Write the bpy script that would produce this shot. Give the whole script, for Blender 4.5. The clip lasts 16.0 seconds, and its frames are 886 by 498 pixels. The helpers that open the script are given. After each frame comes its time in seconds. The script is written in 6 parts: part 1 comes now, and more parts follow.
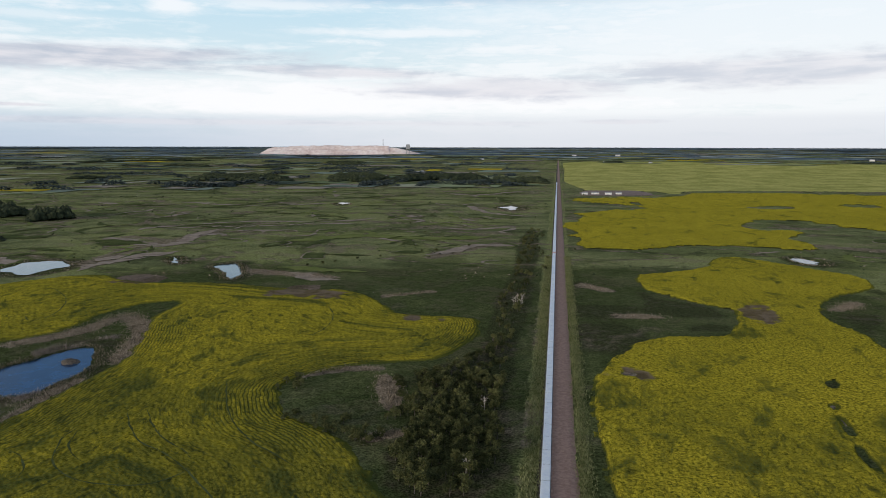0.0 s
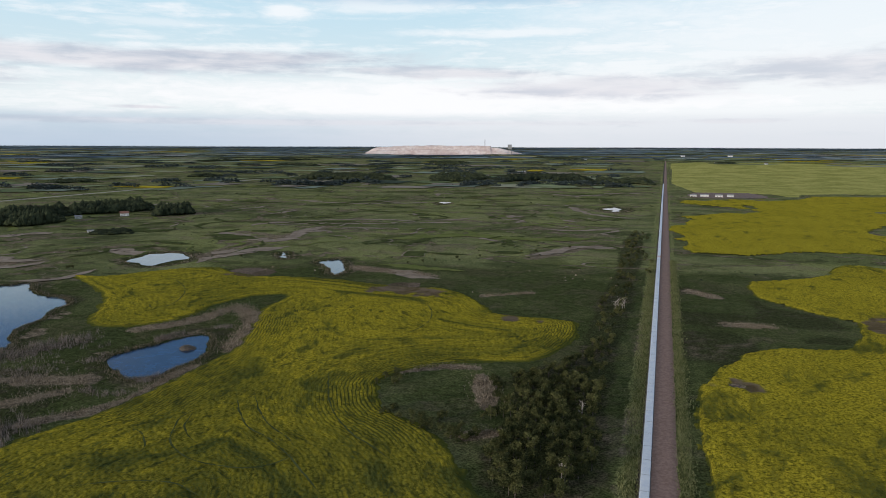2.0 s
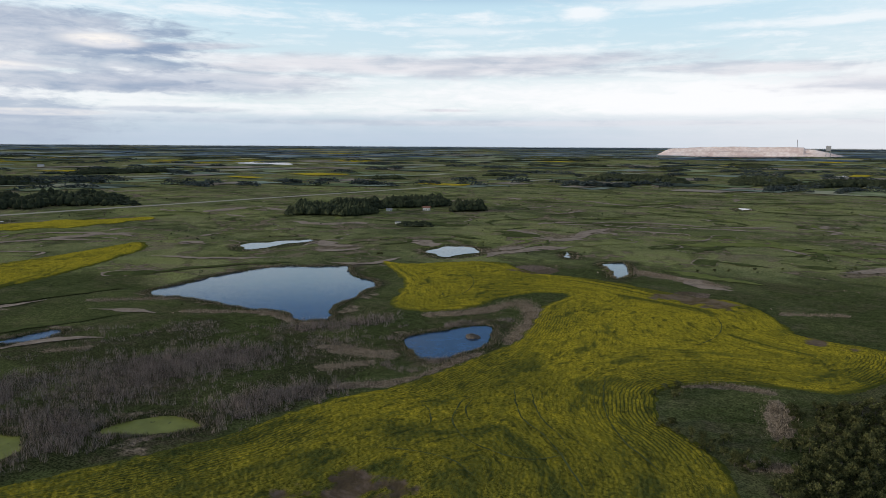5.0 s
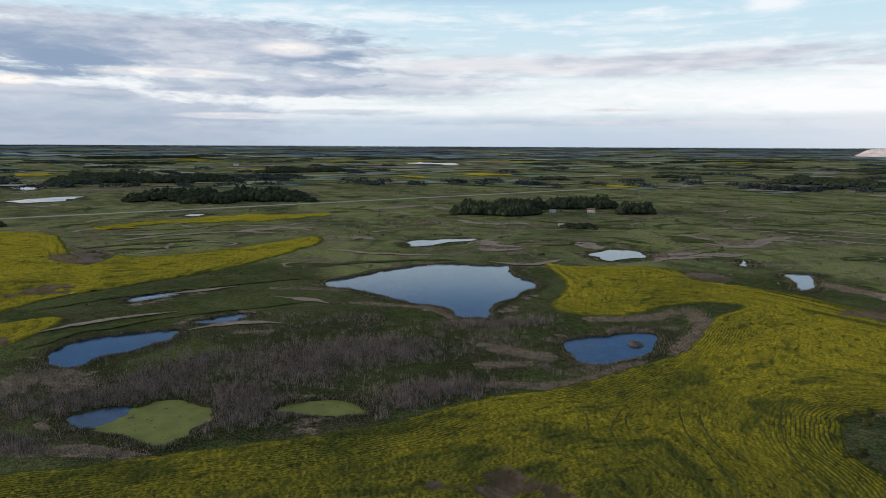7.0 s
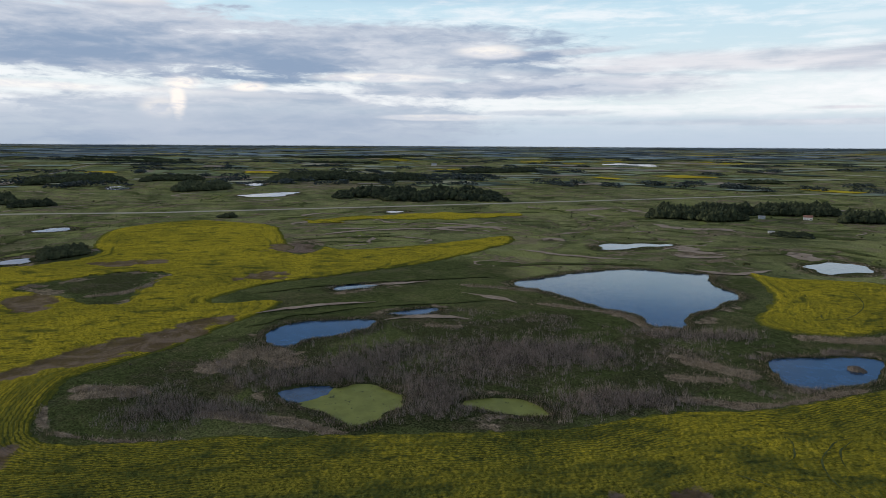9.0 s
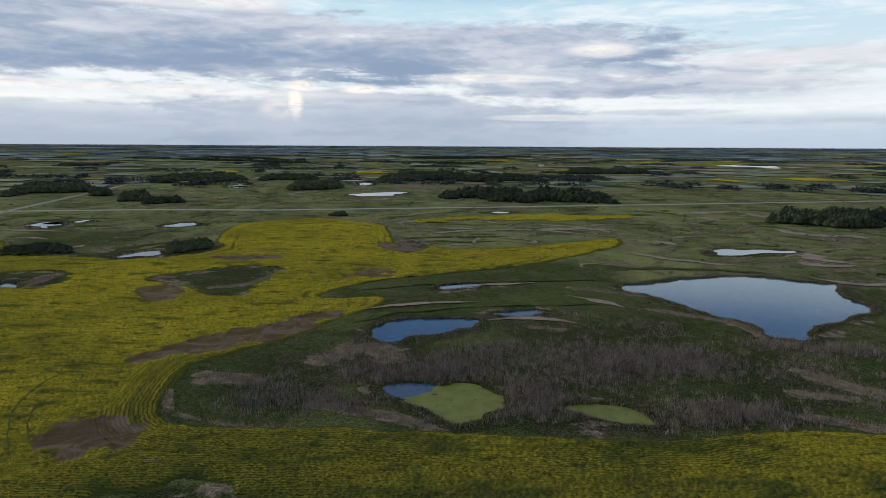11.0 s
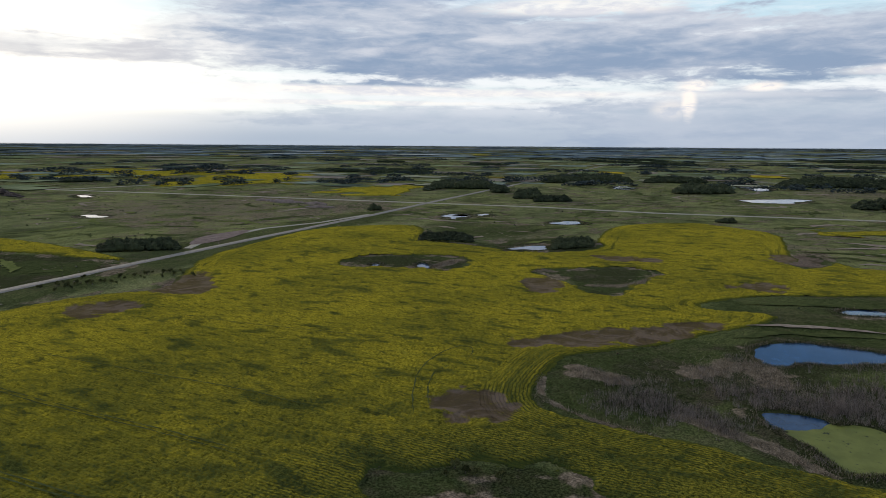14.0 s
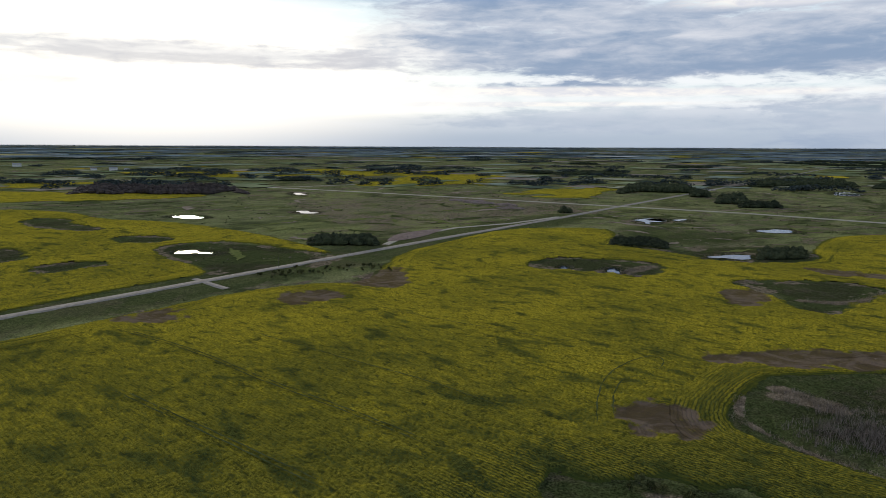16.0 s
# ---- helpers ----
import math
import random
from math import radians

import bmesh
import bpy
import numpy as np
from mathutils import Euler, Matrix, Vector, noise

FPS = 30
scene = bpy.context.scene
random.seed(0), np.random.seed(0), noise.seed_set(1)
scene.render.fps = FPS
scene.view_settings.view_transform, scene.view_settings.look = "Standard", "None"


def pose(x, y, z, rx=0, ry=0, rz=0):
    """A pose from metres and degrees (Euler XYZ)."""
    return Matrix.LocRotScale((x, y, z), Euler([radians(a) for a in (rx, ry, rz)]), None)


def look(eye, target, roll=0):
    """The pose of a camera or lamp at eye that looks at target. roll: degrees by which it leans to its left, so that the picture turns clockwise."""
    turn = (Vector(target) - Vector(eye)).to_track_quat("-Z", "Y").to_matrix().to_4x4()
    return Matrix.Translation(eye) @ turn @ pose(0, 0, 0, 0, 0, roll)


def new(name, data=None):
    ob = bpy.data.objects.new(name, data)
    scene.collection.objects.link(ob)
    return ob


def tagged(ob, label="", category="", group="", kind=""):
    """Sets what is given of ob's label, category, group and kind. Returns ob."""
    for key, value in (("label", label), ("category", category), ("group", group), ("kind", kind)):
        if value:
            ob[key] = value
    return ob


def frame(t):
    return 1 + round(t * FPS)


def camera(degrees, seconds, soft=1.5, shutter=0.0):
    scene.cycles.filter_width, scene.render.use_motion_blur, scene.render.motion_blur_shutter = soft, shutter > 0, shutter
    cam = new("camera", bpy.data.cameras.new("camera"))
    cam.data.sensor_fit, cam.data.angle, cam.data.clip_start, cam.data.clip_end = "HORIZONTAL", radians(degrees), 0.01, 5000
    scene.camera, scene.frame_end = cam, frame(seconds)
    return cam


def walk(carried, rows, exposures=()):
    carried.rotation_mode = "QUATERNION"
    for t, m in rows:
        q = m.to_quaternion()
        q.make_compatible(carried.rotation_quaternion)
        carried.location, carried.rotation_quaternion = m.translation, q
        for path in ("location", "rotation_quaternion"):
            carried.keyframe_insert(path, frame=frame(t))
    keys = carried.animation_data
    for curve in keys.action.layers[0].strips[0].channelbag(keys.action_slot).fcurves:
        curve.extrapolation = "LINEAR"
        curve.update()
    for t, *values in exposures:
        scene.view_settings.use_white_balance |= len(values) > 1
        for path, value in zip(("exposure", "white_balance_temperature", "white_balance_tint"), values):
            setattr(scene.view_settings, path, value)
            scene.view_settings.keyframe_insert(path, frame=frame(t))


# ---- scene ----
CAM_H = 110.0
cam = camera(65.02, 16.0, soft=0.9)
PATH = [
    (0, pose(0, 0, CAM_H, 81.68, -0.13, 0.00)),
    (0.5, pose(0, 0, CAM_H, 81.66, -0.08, 1.99)),
    (1, pose(0, 0, CAM_H, 81.67, -0.11, 4.04)),
    (1.5, pose(0, 0, CAM_H, 81.66, -0.09, 6.09)),
    (2, pose(0, 0, CAM_H, 81.66, -0.20, 8.28)),
    (2.5, pose(0, 0, CAM_H, 81.64, -0.19, 11.43)),
    (3, pose(0, 0, CAM_H, 81.66, -0.27, 15.80)),
    (3.5, pose(0, 0, CAM_H, 81.63, -0.27, 20.51)),
    (4, pose(0, 0, CAM_H, 81.63, -0.34, 24.04)),
    (4.2, pose(0, 0, CAM_H, 81.63, -0.34, 25.28)),
    (6.3, pose(0, 0, CAM_H, 81.62, -0.30, 41.11)),
    (6.5, pose(0, 0, CAM_H, 81.61, -0.29, 41.89)),
    (7, pose(0, 0, CAM_H, 81.62, -0.27, 45.04)),
    (7.5, pose(0, 0, CAM_H, 81.61, -0.26, 50.51)),
    (8, pose(0, 0, CAM_H, 81.59, -0.36, 55.31)),
    (8.2, pose(0, 0, CAM_H, 81.59, -0.35, 56.57)),
    (10.3, pose(0, 0, CAM_H, 81.61, -0.32, 66.07)),
    (10.5, pose(0, 0, CAM_H, 81.61, -0.32, 66.79)),
    (11, pose(0, 0, CAM_H, 81.60, -0.30, 69.50)),
    (11.5, pose(0, 0, CAM_H, 81.62, -0.35, 73.57)),
    (12, pose(0, 0, CAM_H, 81.60, -0.35, 78.50)),
    (12.5, pose(0, 0, CAM_H, 81.61, -0.43, 83.45)),
    (13, pose(0, 0, CAM_H, 81.58, -0.43, 88.44)),
    (13.5, pose(0, 0, CAM_H, 81.59, -0.37, 94.28)),
    (14, pose(0, 0, CAM_H, 81.58, -0.38, 100.37)),
    (14.5, pose(0, 0, CAM_H, 81.58, -0.42, 106.03)),
    (15, pose(0, 0, CAM_H, 81.61, -0.37, 109.95)),
    (15.5, pose(0, 0, CAM_H, 81.62, -0.29, 112.48)),
    (16, pose(0, 0, CAM_H, 81.64, -0.26, 115.97)),
]
walk(cam, PATH)


# ---------------------------------------------------------------- node helpers
class Sock:
    """A node socket with arithmetic."""

    def __init__(self, tree, out):
        self.tree, self.out = tree, out

    def op(self, kind, *others, clamp=False):
        n = self.tree.nodes.new("ShaderNodeMath")
        n.operation, n.use_clamp = kind, clamp
        for i, v in enumerate((self, *others)):
            if isinstance(v, Sock):
                self.tree.links.new(v.out, n.inputs[i])
            else:
                n.inputs[i].default_value = v
        return Sock(self.tree, n.outputs[0])

    def __add__(self, o): return self.op("ADD", o)
    def __radd__(self, o): return self.op("ADD", o)
    def __sub__(self, o): return self.op("SUBTRACT", o)
    def __rsub__(self, o): return self.op("MULTIPLY", -1.0).op("ADD", o)
    def __mul__(self, o): return self.op("MULTIPLY", o)
    def __rmul__(self, o): return self.op("MULTIPLY", o)
    def __truediv__(self, o): return self.op("DIVIDE", o)

    def step(self, a, b):
        """0 below a, 1 above b, smooth between; a may be the larger."""
        n = self.tree.nodes.new("ShaderNodeMapRange")
        n.interpolation_type = "SMOOTHSTEP"
        lo, hi, t0, t1 = (a, b, 0, 1) if a < b else (b, a, 1, 0)
        for i, v in enumerate((None, lo, hi, t0, t1)):
            if v is not None:
                n.inputs[i].default_value = v
        self.tree.links.new(self.out, n.inputs[0])
        return Sock(self.tree, n.outputs[0])


def combine(tree, x, y, z):
    n = tree.nodes.new("ShaderNodeCombineXYZ")
    for i, v in enumerate((x, y, z)):
        if isinstance(v, Sock):
            tree.links.new(v.out, n.inputs[i])
        else:
            n.inputs[i].default_value = v
    return n.outputs[0]


def split(tree, vec):
    n = tree.nodes.new("ShaderNodeSeparateXYZ")
    tree.links.new(vec, n.inputs[0])
    return [Sock(tree, o) for o in n.outputs]


def noise_tex(tree, vec, scale, detail=4.0, rough=0.55, distort=0.0):
    n = tree.nodes.new("ShaderNodeTexNoise")
    n.inputs["Scale"].default_value = scale
    n.inputs["Detail"].default_value = detail
    n.inputs["Roughness"].default_value = rough
    n.inputs["Distortion"].default_value = distort
    tree.links.new(vec, n.inputs["Vector"])
    return Sock(tree, n.outputs["Fac"])


def mix(tree, fac, a, b, mode="MIX"):
    n = tree.nodes.new("ShaderNodeMix")
    n.data_type, n.blend_type = "RGBA", mode
    for i, v in ((0, fac), (6, a), (7, b)):
        if isinstance(v, Sock):
            tree.links.new(v.out, n.inputs[i])
        elif isinstance(v, (tuple, list)):
            n.inputs[i].default_value = (*v, 1)
        elif isinstance(v, (int, float)):
            n.inputs[i].default_value = v
        else:
            tree.links.new(v, n.inputs[i])
    return n.outputs[2]


# ---------------------------------------------------------------- world and sun
SUN_AZ, SUN_EL = 138.0, 9.0          # degrees anticlockwise from +y, and up


def make_world():
    world = bpy.data.worlds.new("sky")
    scene.world = world
    world.use_nodes = True
    t = world.node_tree
    t.nodes.clear()
    out = t.nodes.new("ShaderNodeOutputWorld")
    bg = t.nodes.new("ShaderNodeBackground")
    t.links.new(bg.outputs[0], out.inputs[0])
    sky = t.nodes.new("ShaderNodeTexSky")
    sky.sky_type, sky.sun_disc = "NISHITA", False
    sky.sun_elevation, sky.sun_rotation = radians(SUN_EL), radians(-SUN_AZ)
    sky.air_density, sky.dust_density, sky.ozone_density = 1.2, 1.0, 1.0
    coord = t.nodes.new("ShaderNodeTexCoord")
    x, y, z = split(t, coord.outputs["Generated"])
    az = (x * -1.0).op("ARCTAN2", y) * 57.2958
    el = z.op("ARCSINE") * 57.2958
    # stretched streaks, broad swells and fine curls of cloud
    n_long = noise_tex(t, combine(t, az * 0.045, el * 0.85, 5.0), 1.0, 6, 0.55, 0.3)
    n_streak = noise_tex(t, combine(t, az * 0.075, el * 0.55, 0.0), 1.0, 5, 0.5, 0.25)
    n_fine = noise_tex(t, combine(t, az * 0.24, el * 1.25, 3.0), 1.0, 7, 0.58, 0.35)
    n_big = noise_tex(t, combine(t, az * 0.06, el * 0.22, 7.0), 1.0, 4, 0.5, 0.3)
    n_det = noise_tex(t, combine(t, az * 0.42, el * 1.5, 11.0), 1.0, 9, 0.62, 0.6)
    wob = (n_fine - 0.5) * 1.3 + (n_streak - 0.5) * 1.2 + (n_det - 0.5) * 1.0 + (n_long - 0.5) * 0.6

    def mass(a, e, wa, we, edge=0.5, lean=0.0, rough=1.2):
        """An uneven cloud: 1 in its middle, 0 outside."""
        da = (az - a) / wa
        de = (el - e - (az - a) * lean) / we
        d = (da * da + de * de).op("SQRT") + wob * rough
        return d.step(1.0 + edge, 1.0 - edge)

    # clear sky, paler towards the horizon
    low = el.step(12.0, 3.0)
    clear = mix(t, low, (0.58, 0.80, 0.94), (0.76, 0.87, 0.92))
    sky_scaled = mix(t, 1.0, sky.outputs[0], (0.10, 0.10, 0.10), "MULTIPLY")
    clear = mix(t, 0.08, clear, sky_scaled)
    # thin white veil, closer towards the east and low down
    veil = (n_long * 0.45 + n_fine * 0.35 + n_det * 0.2 + az.step(12.0, -18.0) * 0.10 + el.step(8.0, 4.0) * 0.07).step(0.47, 0.66) * 0.75
    veil = veil.op("MAXIMUM", mass(6.0, 3.9, 30, 1.5, 0.6, 0.0, 0.9))
    veil = veil.op("MAXIMUM", mass(-26.0, 8.4, 22, 5.5, 0.7, 0.0, 0.9) * 0.7)
    for a, e, wa, we, k in ((20.5, 10.2, 1.8, 0.55, 0.8), (2.0, 8.9, 7, 0.35, 0.7), (12.0, 10.8, 6, 0.5, 0.6), (30.0, 9.0, 4, 0.3, 0.4)):
        veil = veil.op("MAXIMUM", mass(a, e, wa, we, 0.6) * k)
    col = mix(t, veil * 0.92, clear, (1.0, 1.0, 1.02))
    # the even haze just above the horizon
    haze = el.step(2.9, 2.0) * 0.6 + el.step(2.2, 0.4) * 0.3
    col = mix(t, haze, col, mix(t, az.step(-2.0, 35.0), (0.74, 0.77, 0.83), mix(t, az.step(52.0, 66.0), (0.50, 0.60, 0.73), (0.40, 0.48, 0.60))))
    # grey-violet stretched clouds
    grey = mass(26, 6.5, 11, 0.75, 0.5, -0.03, 0.9) * 0.95
    for a, e, wa, we, k, lean in ((9, 5.9, 9, 0.45, 0.8, 0.02), (-5, 4.7, 10, 0.85, 0.75, 0.0), (-24, 5.6, 11, 1.2, 0.7, 0.0), (-14, 2.0, 3, 0.18, 0.5, 0.0),
                                  (34, 6.3, 20, 0.7, 0.85, 0.015), (49, 4.8, 9, 0.95, 0.95, 0.0), (52, 7.3, 6, 0.3, 0.9, -0.05), (31, 2.9, 2.0, 0.14, 0.9, 0.0),
                                  (53, 2.7, 5, 0.22, 0.7, 0.0), (24, 1.9, 30, 0.22, 0.5, 0.0), (47, 6.0, 5, 0.5, 0.9, 0.0)):
        grey = grey.op("MAXIMUM", mass(a, e, wa, we, 0.5, lean, 0.9) * k)
    tone = mix(t, (n_long * 0.55 + n_fine * 0.45).step(0.36, 0.60), (0.47, 0.51, 0.62), (0.77, 0.755, 0.81))
    tone = mix(t, az.step(36.0, 54.0) * el.step(6.2, 4.6) * 0.7, tone, (0.40, 0.50, 0.64))
    col = mix(t, grey * 0.85, col, tone)
    # the thick blue-grey bank in the west
    bank = mass(94, 7.5, 35, 2.7, 0.22, 0.0, 1.0)
    for a, e, wa, we, k in ((68, 7.6, 17, 2.0, 0.95), (76, 2.2, 17, 2.6, 0.85), (60, 4.5, 10, 0.7, 0.85), (108, 10.5, 12, 2.5, 1.0),
                            (100, 2.2, 16, 1.0, 0.6), (60, 5.9, 10, 0.7, 0.8), (116, 8.2, 8, 2.2, 0.9)):
        bank = bank.op("MAXIMUM", mass(a, e, wa, we, 0.3, 0.0, 1.0) * k)
    under = 1.0 - ((el - 6.4) / 2.6).op("ABSOLUTE").op("MINIMUM", 1.0)
    dark = (n_big * 0.40 + n_streak * 0.26 + n_fine * 0.20 + n_det * 0.14 - under * 0.05).step(0.60, 0.38)
    bank_col = mix(t, dark, (0.70, 0.72, 0.79), (0.25, 0.34, 0.50))
    bank_col = mix(t, el.step(3.8, 2.6) * 0.65, bank_col, (0.42, 0.50, 0.63))
    col = mix(t, bank * 0.93, col, bank_col)
    # sunlit gaps and towers in the bank
    gap = mass(104, 4.3, 25, 0.32, 0.5, 0.012)
    for a, e, wa, we, k in ((76.2, 4.4, 1.6, 0.3, 0.9), (57, 7.5, 2.6, 0.5, 0.9), (65, 5.4, 5, 0.35, 0.85), (90, 10.9, 8, 0.7, 0.9), (110, 3.4, 14, 0.2, 0.8),
                            (61, 2.3, 4, 0.22, 0.6)):
        gap = gap.op("MAXIMUM", mass(a, e, wa, we, 0.4) * k)
    col = mix(t, gap * 0.88, col, mix(t, (n_det * 0.6 + n_fine * 0.4).step(0.40, 0.60), (0.82, 0.82, 0.87), (1.08, 1.02, 0.95)))
    tower = mass(81.3, 3.6, 0.55, 1.3, 0.5, 0.0, 0.9).op("MAXIMUM", mass(80.9, 4.6, 1.3, 0.45, 0.5, 0.0, 0.9) * 0.95)
    tower = tower.op("MAXIMUM", mass(76.0, 4.5, 1.2, 0.3, 0.5, 0.0, 0.9) * 0.9)
    tower = tower.op("MAXIMUM", mass(82.6, 2.9, 1.2, 0.7, 0.6, 0.0, 0.8) * 0.5)
    col = mix(t, tower * 0.9, col, mix(t, n_det.step(0.36, 0.58), (0.74, 0.75, 0.82), (1.10, 1.01, 0.93)))
    # the glare round the hidden sun
    da, de = (az - 139.0) / 26.0, (el - 6.0) / 7.5
    glare = (da * da + de * de).op("SQRT").step(1.25, 0.0)
    glare = glare * (1.0 - mass(133, 6.9, 15, 0.75, 0.5) * 0.55) * (1.0 - mass(108, 9.5, 9, 3.5, 0.5) * 0.9)
    col = mix(t, (glare * 1.15).op("MINIMUM", 1.0), col, (1.45, 1.36, 1.20))
    band = mass(135, 6.8, 15, 0.95, 0.45, 0.0, 0.7).op("MAXIMUM", mass(147, 4.6, 5, 0.35, 0.5, 0.0, 0.7) * 0.8)
    col = mix(t, band * 0.75, col, mix(t, (n_fine * 0.5 + n_long * 0.5).step(0.4, 0.6), (0.62, 0.62, 0.66), (0.88, 0.87, 0.87)))
    # the rest of the dome
    high = el.step(10.6, 13.0)
    lid = mix(t, n_big.step(0.40, 0.62), (0.36, 0.37, 0.385), (0.25, 0.262, 0.28))
    blue = mix(t, n_big.step(0.45, 0.62) * 0.6, (0.15, 0.30, 0.56), (0.40, 0.46, 0.55))
    over = mix(t, el.step(24.0, 42.0), blue, lid)
    col = mix(t, high, col, over)
    t.links.new(col, bg.inputs[0])
    bg.inputs[1].default_value = 1.0


make_world()
lamp = bpy.data.lights.new("sun", "SUN")
lamp.energy, lamp.angle, lamp.color = 2.0, radians(12), (1.0, 0.87, 0.70)
sun = new("sun", lamp)
a = radians(SUN_AZ)
sun_dir = Vector((-math.sin(a) * math.cos(radians(SUN_EL)), math.cos(a) * math.cos(radians(SUN_EL)), math.sin(radians(SUN_EL))))
sun.matrix_world = look(sun_dir * 400, (0, 0, 0))


# ---------------------------------------------------------------- materials
def material(name, rough=0.9, spec=0.2):
    m = bpy.data.materials.new(name)
    m.use_nodes = True
    t = m.node_tree
    b = t.nodes["Principled BSDF"]
    b.inputs["Roughness"].default_value = rough
    b.inputs["Specular IOR Level"].default_value = spec
    return m, t, b


def place(t):
    return t.nodes.new("ShaderNodeNewGeometry").outputs["Position"]


def attr(t, name):
    n = t.nodes.new("ShaderNodeAttribute")
    n.attribute_name = name
    return Sock(t, n.outputs["Fac"])


def bump(t, b, height, strength, distance):
    n = t.nodes.new("ShaderNodeBump")
    n.inputs["Strength"].default_value, n.inputs["Distance"].default_value = strength, distance
    t.links.new(height.out, n.inputs["Height"])
    t.links.new(n.outputs[0], b.inputs["Normal"])


def simple(name, c0, c1, scale, rough=0.9, relief=0.05, spec=0.2, fine=4.0):
    """Two tones broken up by coarse and fine grain."""
    m, t, b = material(name, rough, spec)
    p = place(t)
    n = noise_tex(t, p, scale, 5) * 0.6 + noise_tex(t, p, scale * fine, 4) * 0.4
    t.links.new(mix(t, n.step(0.36, 0.64), c0, c1), b.inputs["Base Color"])
    if relief:
        bump(t, b, noise_tex(t, p, scale * fine, 3), 0.6, relief)
    return m


def fuzz(b, weight, tint):
    """The soft sheen of standing stems, leaves and flowers seen along the ground."""
    b.inputs["Sheen Weight"].default_value = weight
    b.inputs["Sheen Roughness"].default_value = 0.45
    b.inputs["Sheen Tint"].default_value = (*tint, 1)


def ground_material():
    m, t, b = material("meadow", 1.0, 0.0)
    fuzz(b, 0.025, (0.60, 0.70, 0.40))
    p = place(t)
    big = noise_tex(t, p, 0.0045, 5, 0.55, 0.6)
    mid = noise_tex(t, p, 0.022, 6, 0.62, 0.8)
    small = noise_tex(t, p, 0.16, 5, 0.62)
    fine = noise_tex(t, p, 1.1, 4, 0.6)
    x, y, z = split(t, p)
    # strips of cultivated and grazed land run with the roads
    lanes = noise_tex(t, combine(t, (x * 0.163 + y * 0.987) * 0.012, (x * 0.987 - y * 0.163) * 0.0022, 2.0), 1.0, 4, 0.6, 0.5)
    g = mix(t, mid.step(0.38, 0.62), (0.142, 0.164, 0.076), (0.218, 0.238, 0.116))
    g = mix(t, big.step(0.46, 0.60) * 0.6, g, (0.235, 0.265, 0.098))
    g = mix(t, lanes.step(0.50, 0.62) * 0.5, g, (0.260, 0.270, 0.130))
    g = mix(t, lanes.step(0.50, 0.40) * 0.5, g, (0.070, 0.088, 0.044))
    hollow = noise_tex(t, p, 0.0085, 6, 0.58, 0.3)
    g = mix(t, hollow.step(0.46, 0.36) * 0.5, g, (0.034, 0.046, 0.020))
    spots = noise_tex(t, p, 0.016, 7, 0.62, 0.35)
    g = mix(t, spots.step(0.43, 0.37) * 0.5, g, (0.024, 0.032, 0.016))
    g = mix(t, spots.step(0.57, 0.64) * 0.5, g, (0.23, 0.195, 0.14))
    weeds = noise_tex(t, p, 0.055, 6, 0.65, 0.3)
    g = mix(t, weeds.step(0.58, 0.68) * 0.5, g, (0.030, 0.040, 0.018))
    g = mix(t, weeds.step(0.40, 0.32) * 0.35, g, (0.24, 0.262, 0.10))
    # winding dry creek beds with dark sedge beside them
    bed = (noise_tex(t, p, 0.0038, 5, 0.6, 0.8) - 0.5).op("ABSOLUTE") + (small - 0.5) * 0.02
    g = mix(t, bed.step(0.030, 0.012) * 0.4, g, (0.028, 0.036, 0.018))
    creek = bed.step(0.016, 0.007) * mid.step(0.42, 0.56)
    dry = attr(t, "dry")
    scrub = noise_tex(t, p, 0.013, 6, 0.6, 0.5)
    lush = attr(t, "lush")
    patch = (scrub.step(0.58, 0.64) * 0.65 * (1.0 - lush)).op("MAXIMUM", (dry + (small - 0.5) * 1.5 + (mid - 0.5) * 1.4).step(0.40, 0.80) * dry.step(0.03, 0.25) * 0.9).op("MAXIMUM", creek * (1.0 - lush))
    tan = mix(t, small.step(0.35, 0.65), (0.125, 0.098, 0.080), (0.27, 0.22, 0.18))
    g = mix(t, (attr(t, "verge") + (small - 0.5) * 0.7).step(0.25, 0.8) * 0.75, g, mix(t, fine.step(0.3, 0.7), (0.15, 0.18, 0.065), (0.29, 0.31, 0.145)))
    g = mix(t, lush, g, mix(t, small.step(0.3, 0.7), (0.040, 0.056, 0.021), (0.078, 0.097, 0.038)))
    g = mix(t, lush * (mid * 0.7 + small * 0.3).step(0.47, 0.62) * 0.45, g, (0.105, 0.088, 0.062))
    sedge = (attr(t, "sedge") + (small - 0.5) * 0.6).step(0.2, 0.8)
    g = mix(t, sedge * 0.85, g, mix(t, fine.step(0.3, 0.7), (0.023, 0.030, 0.014), (0.058, 0.066, 0.032)))
    g = mix(t, attr(t, "sedge").step(0.3, 0.7) * (mid * 0.6 + small * 0.4).step(0.48, 0.62) * 0.5, g, (0.118, 0.092, 0.078))
    g = mix(t, patch, g, tan)
    mud = (attr(t, "mud") + (small - 0.5) * 0.9).step(0.25, 0.75) * 0.9
    g = mix(t, mud, g, mix(t, mid.step(0.4, 0.6), (0.100, 0.074, 0.060), (0.185, 0.140, 0.130)))
    g = mix(t, 0.75, g, mix(t, fine.step(0.36, 0.62), (0.40, 0.40, 0.38), (1.45, 1.42, 1.35)), "MULTIPLY")
    g = mix(t, 0.6, g, mix(t, noise_tex(t, p, 0.42, 4, 0.65).step(0.38, 0.60), (0.55, 0.56, 0.52), (1.30, 1.27, 1.20)), "MULTIPLY")
    t.links.new(g, b.inputs["Base Color"])
